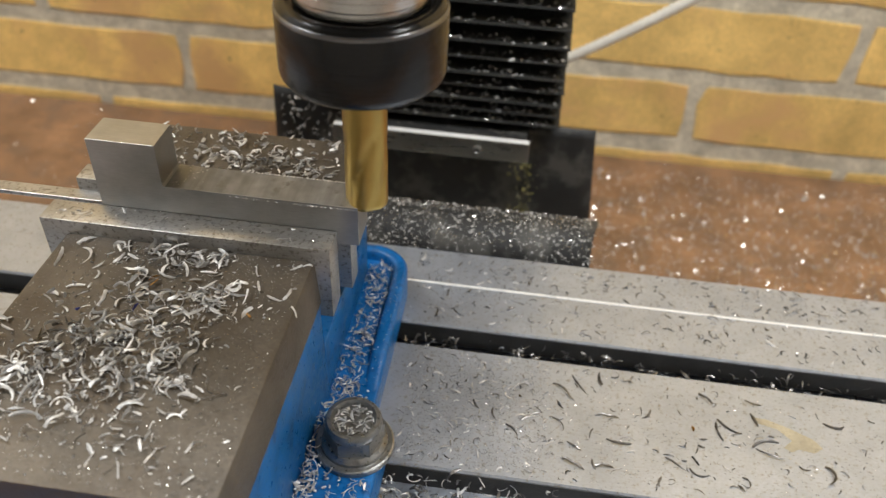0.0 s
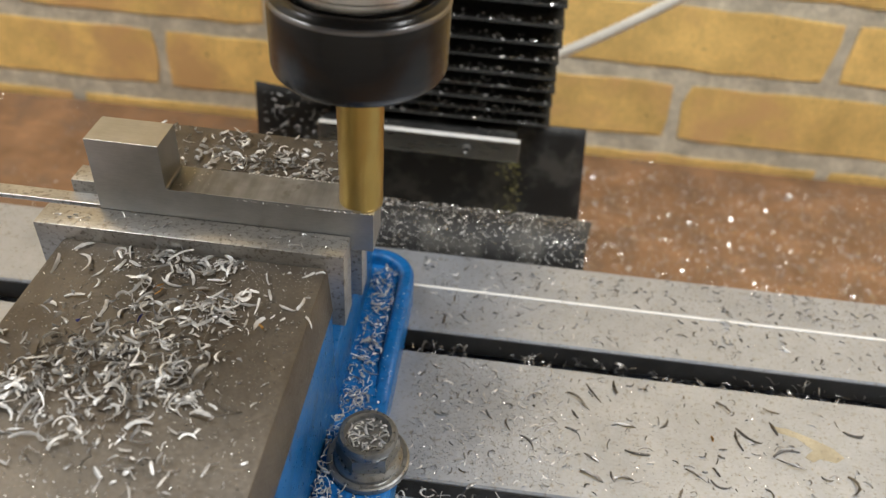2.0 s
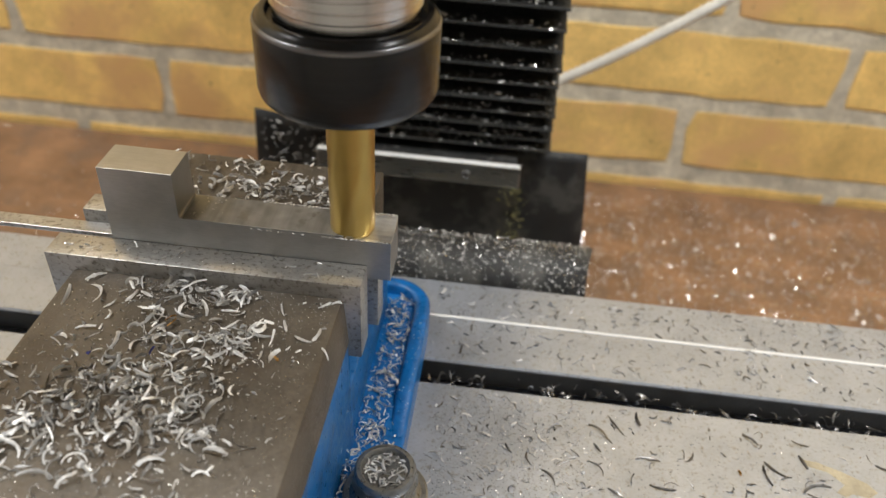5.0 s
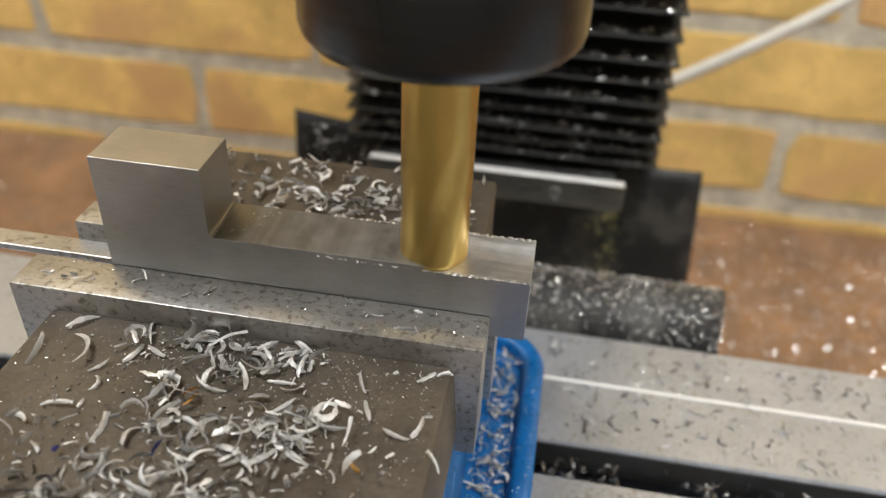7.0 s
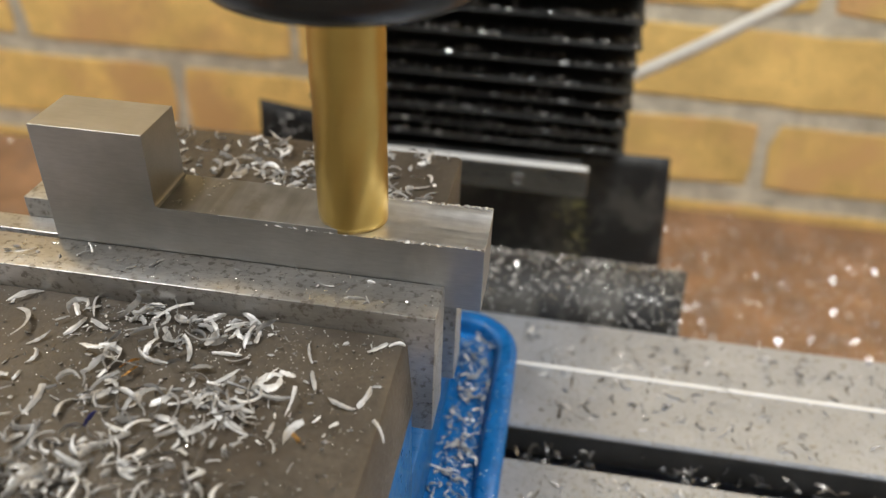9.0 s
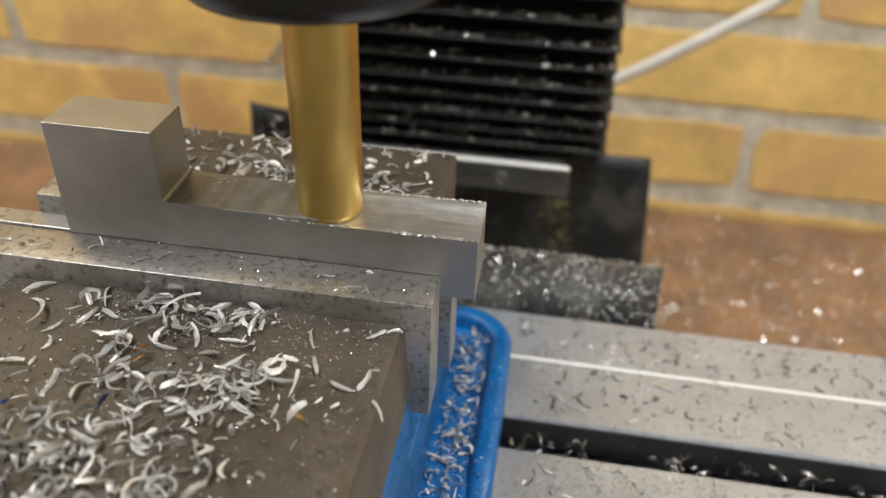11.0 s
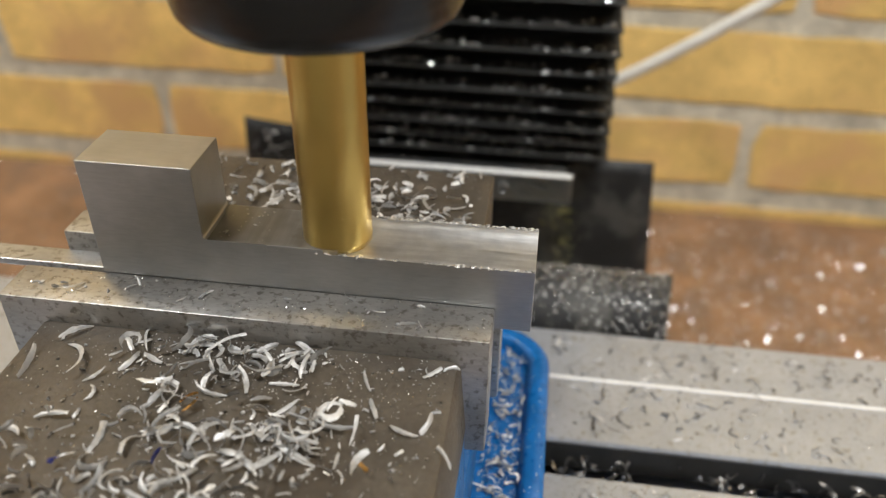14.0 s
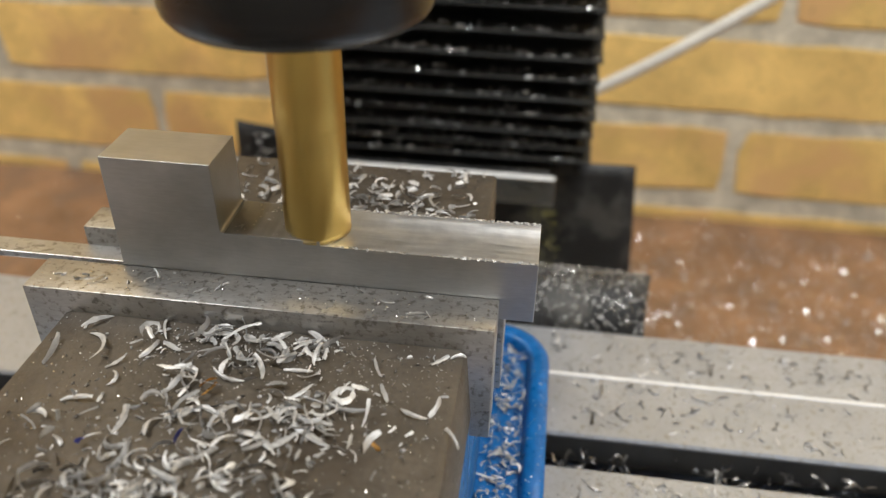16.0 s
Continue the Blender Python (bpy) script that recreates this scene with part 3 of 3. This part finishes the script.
def spread(n, x0, x1, y0, y1, z, pile=0.0):
    return [(rng.uniform(x0, x1), rng.uniform(y0, y1), z + rng.uniform(0, pile)) for _ in range(n)]


J = (-156, -70, 111, 206.5)
dust = scatter(480, -105, 205, 26, 9, JAW_Z, (-157, -69.5, 111, 207.8)) + spread(700, -157, -69.5, 111, 207, JAW_Z)
rides(tagged(crumbs("metal_crumbs", dust, CHIP, rng, 0.07, 0.26), "pale metal dust on the moving jaw", "metal chips", kind="stuff"))
HEAPS = [(-132, 203, 5, 3, 6), (-118, 204, 6, 2.5, 14), (-112, 200, 6, 4, 14), (-102, 203, 5, 3, 18), (-121, 190, 7, 5, 10), (-97, 182, 6, 4, 32), (-92, 184, 4, 5, 14),
         (-114, 180, 6, 4, 18), (-108, 170, 9, 5, 28), (-120, 164, 9, 6, 38), (-135, 160, 9, 7, 40), (-106, 158, 9, 6, 52), (-128, 148, 10, 7, 56), (-142, 140, 7, 8, 46),
         (-103, 147, 8, 5, 36), (-120, 133, 12, 7, 34), (-97, 124, 14, 7, 20)]
heap = [p for cx, cy, sx, sy, n in HEAPS for p in scatter(n, cx, cy, sx, sy, JAW_Z, J, 1.6)]
rides(tagged(chips("metal_chips", heap, CHIP, rng, (3.4, 10.0), (0.5, 1.55), (-0.45, 0.45), 0.4), "heap of bright curled steel chips on the moving jaw", "metal chips", kind="stuff"))
bits = [p for cx, cy, sx, sy, n in HEAPS for p in scatter(n, cx, cy, sx * 1.2, sy * 1.2, JAW_Z, J, 0.8)] + spread(110, *J, JAW_Z)
rides(tagged(chips("metal_chips", bits, CHIP, rng, (1.0, 3.2), (0.3, 0.9), (-0.6, 0.6), 0.3), "short bright splinters of steel between the chips on the jaw", "metal chips", kind="stuff"))
rides(tagged(chips("metal_chips", [p for cx, cy, sx, sy, n in HEAPS[6:] for p in scatter(n // 3, cx, cy, sx, sy, JAW_Z, J)], DARKCHIP, rng, (4, 10), (0.3, 0.9), (-0.6, 0.6)), "dull oily curled chips on the moving jaw", "metal chips", kind="stuff"))
rides(tagged(crumbs("metal_crumbs", spread(800, -157, -69, 111, 207, JAW_Z), GLITTER, rng, 0.06, 0.22), "fine metal crumbs on the moving jaw", "metal chips", kind="stuff"))
rides(tagged(chips("metal_chips", spread(150, -155, -70, 246, 280, 84.2, 0.6) + scatter(170, -98, 258, 20, 9, 84.2, (-155, -72, 246, 280), 1.0), CHIP, rng, (2.0, 7.0), (0.5, 1.5), (-0.55, 0.55), 0.4), "curled steel chips on the fixed jaw", "metal chips", kind="stuff"))
rides(tagged(crumbs("metal_crumbs", spread(1000, -157, -69, 111, 207, JAW_Z), DARKCHIP, rng, 0.1, 0.5), "dull oily crumbs on the moving jaw", "metal chips", kind="stuff"))
rides(tagged(crumbs("metal_crumbs", spread(420, -157, -69, 246, 282, 84.2), DARKCHIP, rng, 0.1, 0.5), "dull oily crumbs on the fixed jaw", "metal chips", kind="stuff"))
rides(tagged(chips("metal_chips", spread(26, -165, -63, 210, 219, 86.8), CHIP, rng, (1.5, 5.0), (0.4, 0.9)) , "few steel chips on the front jaw plate", "metal chips", kind="stuff"))
rides(tagged(crumbs("metal_crumbs", spread(420, -166, -62, 209, 219.4, 86.8), GLITTER, rng, 0.06, 0.25), "fine metal crumbs on the front jaw plate", "metal chips", kind="stuff"))
rides(tagged(chips("metal_chips", spread(130, -37, 120, 191, 250, 0) + spread(120, 130, 330, 191, 250, 0) + spread(170, -37, 300, 270, 293, 0) + spread(260, -45, 300, 297, 319, -0.3), DARKCHIP, rng, (1.8, 6.5), (0.3, 0.95), (-0.75, 0.75)), "dull curled steel chips on the machine table", "metal chips", kind="stuff"))
rides(tagged(chips("metal_chips", spread(190, -38, 26, 190, 250, 0, 0.3) + spread(70, -44, 40, 270, 318, 0) + spread(50, -37, 250, 191, 250, 0) + spread(50, -44, 200, 270, 318, 0), CHIP, rng, (1.5, 6), (0.3, 0.9)), "bright curled steel chips on the machine table", "metal chips", kind="stuff"))
# the dense crumbs by the vise also stand in for the table's dark reflection
rides(tagged(crumbs("metal_crumbs", spread(1500, -40, 300, 190, 251, 0) + spread(2400, -38, 22, 190, 251, 0) + spread(1900, -44, 300, 268, 319, 0), DARKCHIP, rng, 0.08, 0.32), "fine metal crumbs on the machine table, packed denser by the vise to darken it", "metal chips", kind="stuff"))
rides(tagged(crumbs("metal_crumbs", spread(900, -40, 60, 190, 251, 0) + spread(700, 60, 300, 190, 251, 0) + spread(900, -44, 300, 268, 319, 0), GLITTER, rng, 0.06, 0.28), "glinting metal crumbs on the machine table", "metal chips", kind="stuff"))
slot = spread(260, -44, 330, 253.5, 264, -12, 8) + spread(420, -44, 330, 239, 265, -21.9, 15) + spread(420, -60, 200, 170, 187, -21.9, 19)
rides(tagged(chips("metal_chips", slot, DARKCHIP, rng, (3, 9), (0.6, 1.6), lift=1.2), "dark oily chips filling the T-slots", "metal chips", kind="stuff"))
groove = spread(270, -64.5, -54, 205, 290, FLOOR_B, 2.0) + spread(30, -63, -50, 195, 212, FLOOR_B, 1.5) + spread(150, -64.5, -58, 152, 196, 20.0, 2.2) + spread(60, -64, -40, 152, 166, 20.0, 2.0)
rides(tagged(chips("metal_chips", groove, CHIP, rng, (2, 6), (0.35, 1.1), lift=0.5), "steel chips lying in the blue chip groove", "metal chips", kind="stuff"))
rides(tagged(chips("metal_chips", spread(230, -46, 90, 169, 187, -16, 13), CHIP, rng, (4, 10), (0.5, 1.3), lift=1.2), "bright tangled chips standing in the front T-slot", "metal chips", kind="stuff"))
ring = [(-48.3 + 7.0 * math.sqrt(rng.random()) * math.cos(a), 179.5 + 7.0 * math.sqrt(rng.random()) * math.sin(a), 33.3 + rng.uniform(0, 1.6)) for a in [rng.uniform(0, math.tau) for _ in range(60)]]
rides(tagged(chips("metal_chips", ring, CHIP, rng, (2.5, 5.5), (0.5, 1.2), lift=0.4), "steel chips in the hollow bolt head", "metal chips", kind="stuff"))
for x, y, mat, word in ((-117.0, 186.0, GOLDCHIP, "straw-gold"), (-116.2, 184.6, GOLDCHIP, "straw-gold"), (-80.6, 174.4, GOLDCHIP, "straw-gold"), (-117.1, 171.6, BLUECHIP, "blue"), (-134.9, 168.2, BLUECHIP, "blue"), (83, 224, GOLDCHIP, "straw-gold")):
    z, y = (JAW_Z + 1.2, y + 3.2) if x < 0 else (0.1, y)
    rides(tagged(chips("metal_chip", [(x, y, z)], mat, rng, (4, 5), (0.9, 1.3)), word + " heat-tinted curled steel chip", "metal chip", "tinted chips"))
# single curled chips: place, turn, length, curl
BY_PLATE = [(-148.8, 205.4, 49, 7.2, -0.04), (-144.9, 197.6, -54, 13.1, -0.14), (-134.2, 209.0, -7, 6.8, 0.03), (-133.0, 205.1, -68, 8.2, 0.05), (-129.4, 199.8, -29, 5.6, 0.09),
        (-133.5, 198.4, 68, 6.0, 0.15), (-138.5, 193.5, 48, 5.2, 0.13), (-136.9, 188.7, 84, 4.9, 0.53), (-124.3, 189.2, 35, 6.8, 0.03), (-123.6, 191.5, -38, 12.4, -0.18),
        (-141.0, 182.0, 21, 6.6, -0.03), (-136.9, 183.5, 90, 2.7, 0.3), (-130.5, 178.6, 87, 7.8, 0.06), (-120.6, 181.8, 41, 5.3, -0.13), (-115.4, 182.9, -10, 6.8, -0.13),
        (-124.0, 177.5, -101, 6.6, 0.39)]
MID_JAW = [(-128.4, 169.4, 59, 3.1, 0.06), (-113.0, 171.1, 30, 9.9, 0.05), (-121.0, 206.8, 18, 7.0, -0.37), (-120.3, 205.0, 3, 5.4, 0.02), (-114.3, 199.4, -49, 6.5, 0.03),
        (-114.2, 192.4, -16, 8.1, 0.18), (-107.1, 206.2, 41, 5.1, 0.06), (-105.8, 203.0, -56, 6.5, -0.05), (-100.5, 208.1, -32, 6.9, 0.09), (-109.0, 196.8, -59, 8.1, -0.1),
        (-100.8, 196.4, -1, 6.3, 0.03), (-98.0, 195.7, -136, 6.3, -0.38), (-98.4, 190.5, 49, 5.6, 0.05), (-100.6, 185.2, 68, 5.7, -0.05), (-93.8, 180.4, -66, 10.9, 0.02),
        (-97.9, 177.8, 50, 5.9, 0.05)]
NEAR_EDGE = [(-92.4, 182.8, -14, 5.3, 0.04), (-84.9, 199.5, -69, 7.3, 0.04), (-82.1, 192.6, -65, 6.2, 0.05), (-75.5, 187.8, -20, 6.2, 0.16), (-71.4, 190.3, 71, 5.5, 0.16),
        (-72.4, 204.2, 41, 4.9, 0.04), (-68.9, 205.7, 29, 3.8, -0.24), (-67.2, 183.0, -56, 5.7, -0.07), (-85.9, 179.4, 90, 4.2, 0.07), (-101.8, 176.9, -41, 6.2, 0.19),
        (-82.0, 179.5, 72, 6.0, -0.2), (-145.9, 177.6, -20, 4.8, -0.29), (-139.4, 171.8, 114, 3.7, 0.08), (-153.6, 195.2, 96, 9.0, 0.05), (-116, 132, -29, 6, 0.1)]
TABLE_NEAR = [(10.9, 234.8, 18, 8.3, -0.26), (29.7, 235.5, -44, 12.3, -0.1), (35.8, 240.6, -60, 11.7, 0.03), (45.2, 245.4, -86, 8.3, 0.1), (9.5, 210.8, -49, 9.8, -0.13),
        (16.0, 219.9, 33, 9.6, -0.06), (1.0, 218.0, -78, 8.4, 0.12), (27.5, 218.0, -50, 9.9, -0.15), (28.0, 227.8, -64, 5.6, 0.09), (34.3, 207.6, -30, 6.5, 0.05),
        (33.9, 198.8, -39, 9.8, -0.14), (41.9, 200.1, -79, 5.3, 0.1), (46.2, 199.6, 10, 8.1, -0.11), (52.3, 212.3, -11, 10.6, 0.09), (47.8, 224.9, -9, 9.9, -0.13)]
TABLE_FAR = [(89.8, 241.0, -35, 7.9, 0.06), (67.6, 196.2, 72, 5.1, -0.23), (74.3, 205.2, -30, 9.6, 0.05), (83.2, 202.4, -21, 9.5, 0.23), (97.8, 227.6, -38, 11.9, 0.07),
        (108.9, 233.2, -73, 7.4, 0.04), (112.4, 216.0, -25, 11.5, 0.06), (111.3, 221.4, 24, 12.5, -0.1), (101.2, 201.2, -66, 7.0, -0.31), (141.8, 235.4, -13, 10.0, 0.17),
        (134.9, 209.8, -84, 11.2, -0.2), (125.2, 211.4, -27, 5.6, 0.43), (93.4, 224.8, -85, 10.3, 0.09), (109.9, 242.4, -29, 7.5, 0.08), (64.7, 228.6, 53, 7.0, 0.21)]
for rows, z, mat, where in ((BY_PLATE + MID_JAW + NEAR_EDGE, JAW_Z + 0.1, CHIP, "bright curled steel chip on the moving jaw"), (TABLE_NEAR + TABLE_FAR, 0.05, DARKCHIP, "dull curled steel chip on the machine table")):
    for x, y, deg, length, curl in rows:
        if z > 1:
            width, roll = rng.uniform(0.9, 1.6) * min(1.0, 0.5 + length / 14), rng.uniform(0.15, 0.95)
        else:
            width, roll = rng.uniform(0.8, 1.4), rng.uniform(0.2, 1.05)
        v, f = chip_shape(rng, length, width, curl, 0.25, radians(deg), roll)
        me = bpy.data.meshes.new("metal_chip")
        me.from_pydata(((v + np.array((x, y, z))) * U).tolist(), [], f)
        me.materials.append(mat)
        rides(tagged(new("metal_chip", me), where, "metal chip", "single chips"))
# still chips round the column
tagged(crumbs("metal_crumbs", spread(2600, -700, 800, 330, WALL_Y - 5, BENCH_Z) + spread(5200, 50, 420, 330, WALL_Y - 20, BENCH_Z), GLITTER, rng, 0.2, 1.15), "glinting metal crumbs on the workbench", "metal chips", kind="stuff")
tagged(crumbs("metal_crumbs", spread(4200, 45, 430, 330, WALL_Y - 20, BENCH_Z) + spread(500, -500, 45, 330, WALL_Y - 10, BENCH_Z), CHIP, rng, 0.35, 1.1), "pale metal crumbs on the workbench", "metal chips", kind="stuff")
tagged(chips("metal_chips", spread(120, 40, 420, 330, WALL_Y - 40, BENCH_Z), CHIP, rng, (3, 8)), "steel chips on the workbench", "metal chips", kind="stuff")


tagged(crumbs("metal_crumbs", spread(760, 45, 420, 340, WALL_Y - 30, BENCH_Z) + spread(170, -460, -60, 340, WALL_Y - 10, BENCH_Z), GLITTER, rng, 0.6, 1.8), "coarse glinting metal crumbs on the workbench", "metal chips", kind="stuff")
tagged(crumbs("metal_crumbs", spread(750, 45, 420, 340, WALL_Y - 30, BENCH_Z), CHIP, rng, 0.8, 1.9), "coarse pale metal crumbs on the workbench", "metal chips", kind="stuff")
blue_dust = spread(50, -52, -47, 212, 284, RIM_B) + spread(260, -65, -53, 205, 290, FLOOR_B)
rides(tagged(crumbs("metal_crumbs", blue_dust, CHIP, rng, 0.1, 0.38), "metal dust on the blue vise base", "metal chips", kind="stuff"))


GREASE = material("yellow_grease", (0.16, 0.14, 0.04), 0.4, 0.0, 0.4, 200, 900, 0.2, island=0.5)
tagged(crumbs("grease_smear", [(rng.gauss(3, 4), 440 - rng.uniform(0, 4), -20 - 40 * rng.random() ** 1.5) for _ in range(130)], GREASE, rng, 0.4, 1.4), "yellowish grease and chips stuck to the rubber flap", "grease", kind="stuff")


def on_roll(n):
    out = []
    for _ in range(n):
        a = radians(rng.uniform(55, 168))
        out.append((rng.uniform(-148, 42), 342.5 + 18.3 * math.cos(a), -9 + 18.3 * math.sin(a)))
    return out


tagged(crumbs("metal_crumbs", on_roll(2000), GLITTER, rng, 0.12, 0.45), "metal crumbs on the rubber apron", "metal chips", kind="stuff")
tagged(crumbs("metal_crumbs", on_roll(1700), CHIP, rng, 0.2, 0.75), "pale metal crumbs on the rubber apron", "metal chips", kind="stuff")
tagged(chips("metal_chips", [(x, 441.5, z) for x, z, _ in spread(90, -156, -112, -22, 12, 0)], CHIP, rng, (1.5, 6), (0.3, 0.9), lift=0.8), "steel chips clinging to the rubber flap", "metal chips", kind="stuff")
folds, sparks = [], []
z, k = 8.0, 0
while z < 180:
    pitch = min(6.4 + k * 0.72, 13.5)
    folds += [(rng.uniform(-128, 18), 452 - rng.uniform(8, 17), z + pitch * 0.56) for _ in range(70)]
    sparks += [(rng.uniform(-128, 18), 452 - rng.uniform(12, 17), z + pitch * 0.57) for _ in range(34)]
    z += pitch
    k += 1
tagged(chips("metal_chips", folds, CHIP, rng, (1.5, 6), (0.5, 1.6)), "steel chips caught in the bellows folds", "metal chips", kind="stuff")
tagged(crumbs("metal_crumbs", sparks, GLITTER, rng, 0.35, 1.0), "glinting crumbs in the bellows folds", "metal chips", kind="stuff")
tagged(chips("metal_chips", [(x, y, 16.6 - (y - 402) * 0.35) for x, y, _ in spread(90, -115, 8, 404, 434, 0)], DARKCHIP, rng, (2, 6)), "steel chips on the bracket plate", "metal chips", kind="stuff")

# ---- bricks ----
def brick_mesh(name, length, height, seed):
    """A brick with an uneven worn outline and a slightly cambered face."""
    r = random.Random(seed)
    outline = []
    for k in range(8):
        outline.append((-length / 2 + length * k / 8, -height / 2))
    for k in range(3):
        outline.append((length / 2, -height / 2 + height * k / 3))
    for k in range(8):
        outline.append((length / 2 - length * k / 8, height / 2))
    for k in range(3):
        outline.append((-length / 2, height / 2 - height * k / 3))
    outline = [(x + r.uniform(-1.5, 1.5), z + r.uniform(-1.3, 1.3)) for x, z in outline]
    for c in (0, 8, 11, 19):
        x, z = outline[c]
        outline[c] = (x - math.copysign(r.uniform(1, 4), x), z - math.copysign(r.uniform(0.5, 2), z))
    bm = bmesh.new()
    back = [bm.verts.new((x, 4, z)) for x, z in outline]
    edge = [bm.verts.new((x, r.uniform(-2.2, -1.2), z)) for x, z in outline]
    front = [bm.verts.new((x - math.copysign(1.8, x), r.uniform(-2.3, -1.8), z - math.copysign(1.5, z))) for x, z in outline]
    n = len(outline)
    for a, b in ((back, edge), (edge, front)):
        for k in range(n):
            bm.faces.new((a[k], a[(k + 1) % n], b[(k + 1) % n], b[k]))
    bm.faces.new(front)
    bmesh.ops.recalc_face_normals(bm, faces=bm.faces[:])
    bmesh.ops.transform(bm, matrix=Matrix.Diagonal((U, U, U, 1)), verts=bm.verts)
    me = bpy.data.meshes.new(name)
    bm.to_mesh(me)
    bm.free()
    me.materials.append(BRICK)
    return me


BRICKS = [brick_mesh("brick", 242, 58.5, s) for s in range(9)]
JOINTS = {-1: 60, 0: 157, 1: 46, 2: 174}
for course in range(-1, 21):
    z = -151.5 + 74.5 * course + 28 - (3 if course < 0 else 0)
    first = JOINTS.get(course, (46, 172)[course % 2])
    for k in range(-6, 6):
        x, wide = first + 253.0 * k + 127, 1.0
        if course == 1:
            # this course holds one long brick
            x, wide = (150, 1.096) if k == 0 else (x - (11 if k > 0 else 34 if k == -1 else 30), 1.0)
        if not X0 + 130 < x < X1 - 130:
            continue
        b = new("brick", BRICKS[(course * 5 + k * 7) % 9])
        b.parent = wall
        b.location = (x * U, (WALL_Y + 0.8) * U, z * U)
        b.scale.x = wide


# ---- what moves ----
def motions():
    for ob in RIDERS:
        home = ob.location.copy()
        walk(ob, [(t, Matrix.Translation(home + Vector((f * U, 0, 0)))) for t, f in FEED])
    r = random.Random(5)
    for ob, x1 in slices:
        # the leading edge of the mill reaches the slice
        cut = next((t / 10 for t in range(161) if SX + 0.3 - feed_at(t / 10) < x1 - 1.1), 99)
        land = Vector((-x1 + r.uniform(-150, -85), r.uniform(72, 84), -Z_CUT - 0.3 + r.uniform(0, 1.5)))
        rows = []
        for t, f in FEED:
            if t < cut - 0.05:
                rows.append((t, Matrix.Translation((f * U, 0, 0))))
        c = min(max(cut, 0.0), 16.0)
        if cut > 0:
            rows.append((c, Matrix.Translation((feed_at(c) * U, 0, 0))))
        if cut < 15.8:
            d = land * U
            if cut > 0:
                rows.append((c + 0.1, Matrix.Translation(Vector((feed_at(c + 0.1) * U, 0, 0)) + Vector((d.x * 0.5, d.y * 0.7, 0.012)))))
            rows.append((c + 0.2 if cut > 0 else 0.0, Matrix.Translation(Vector((feed_at(c + 0.2 if cut > 0 else 0.0) * U, 0, 0)) + d)))
            rows += [(t, Matrix.Translation(Vector((f * U, 0, 0)) + d)) for t, f in FEED if t > c + 0.25]
        walk(ob, rows)
    home = Matrix.Translation(spindle.location)
    walk(spindle, [(i / 60, home @ pose(0, 0, 0, 0, 0, -82.0 * i)) for i in range(961)])


motions()
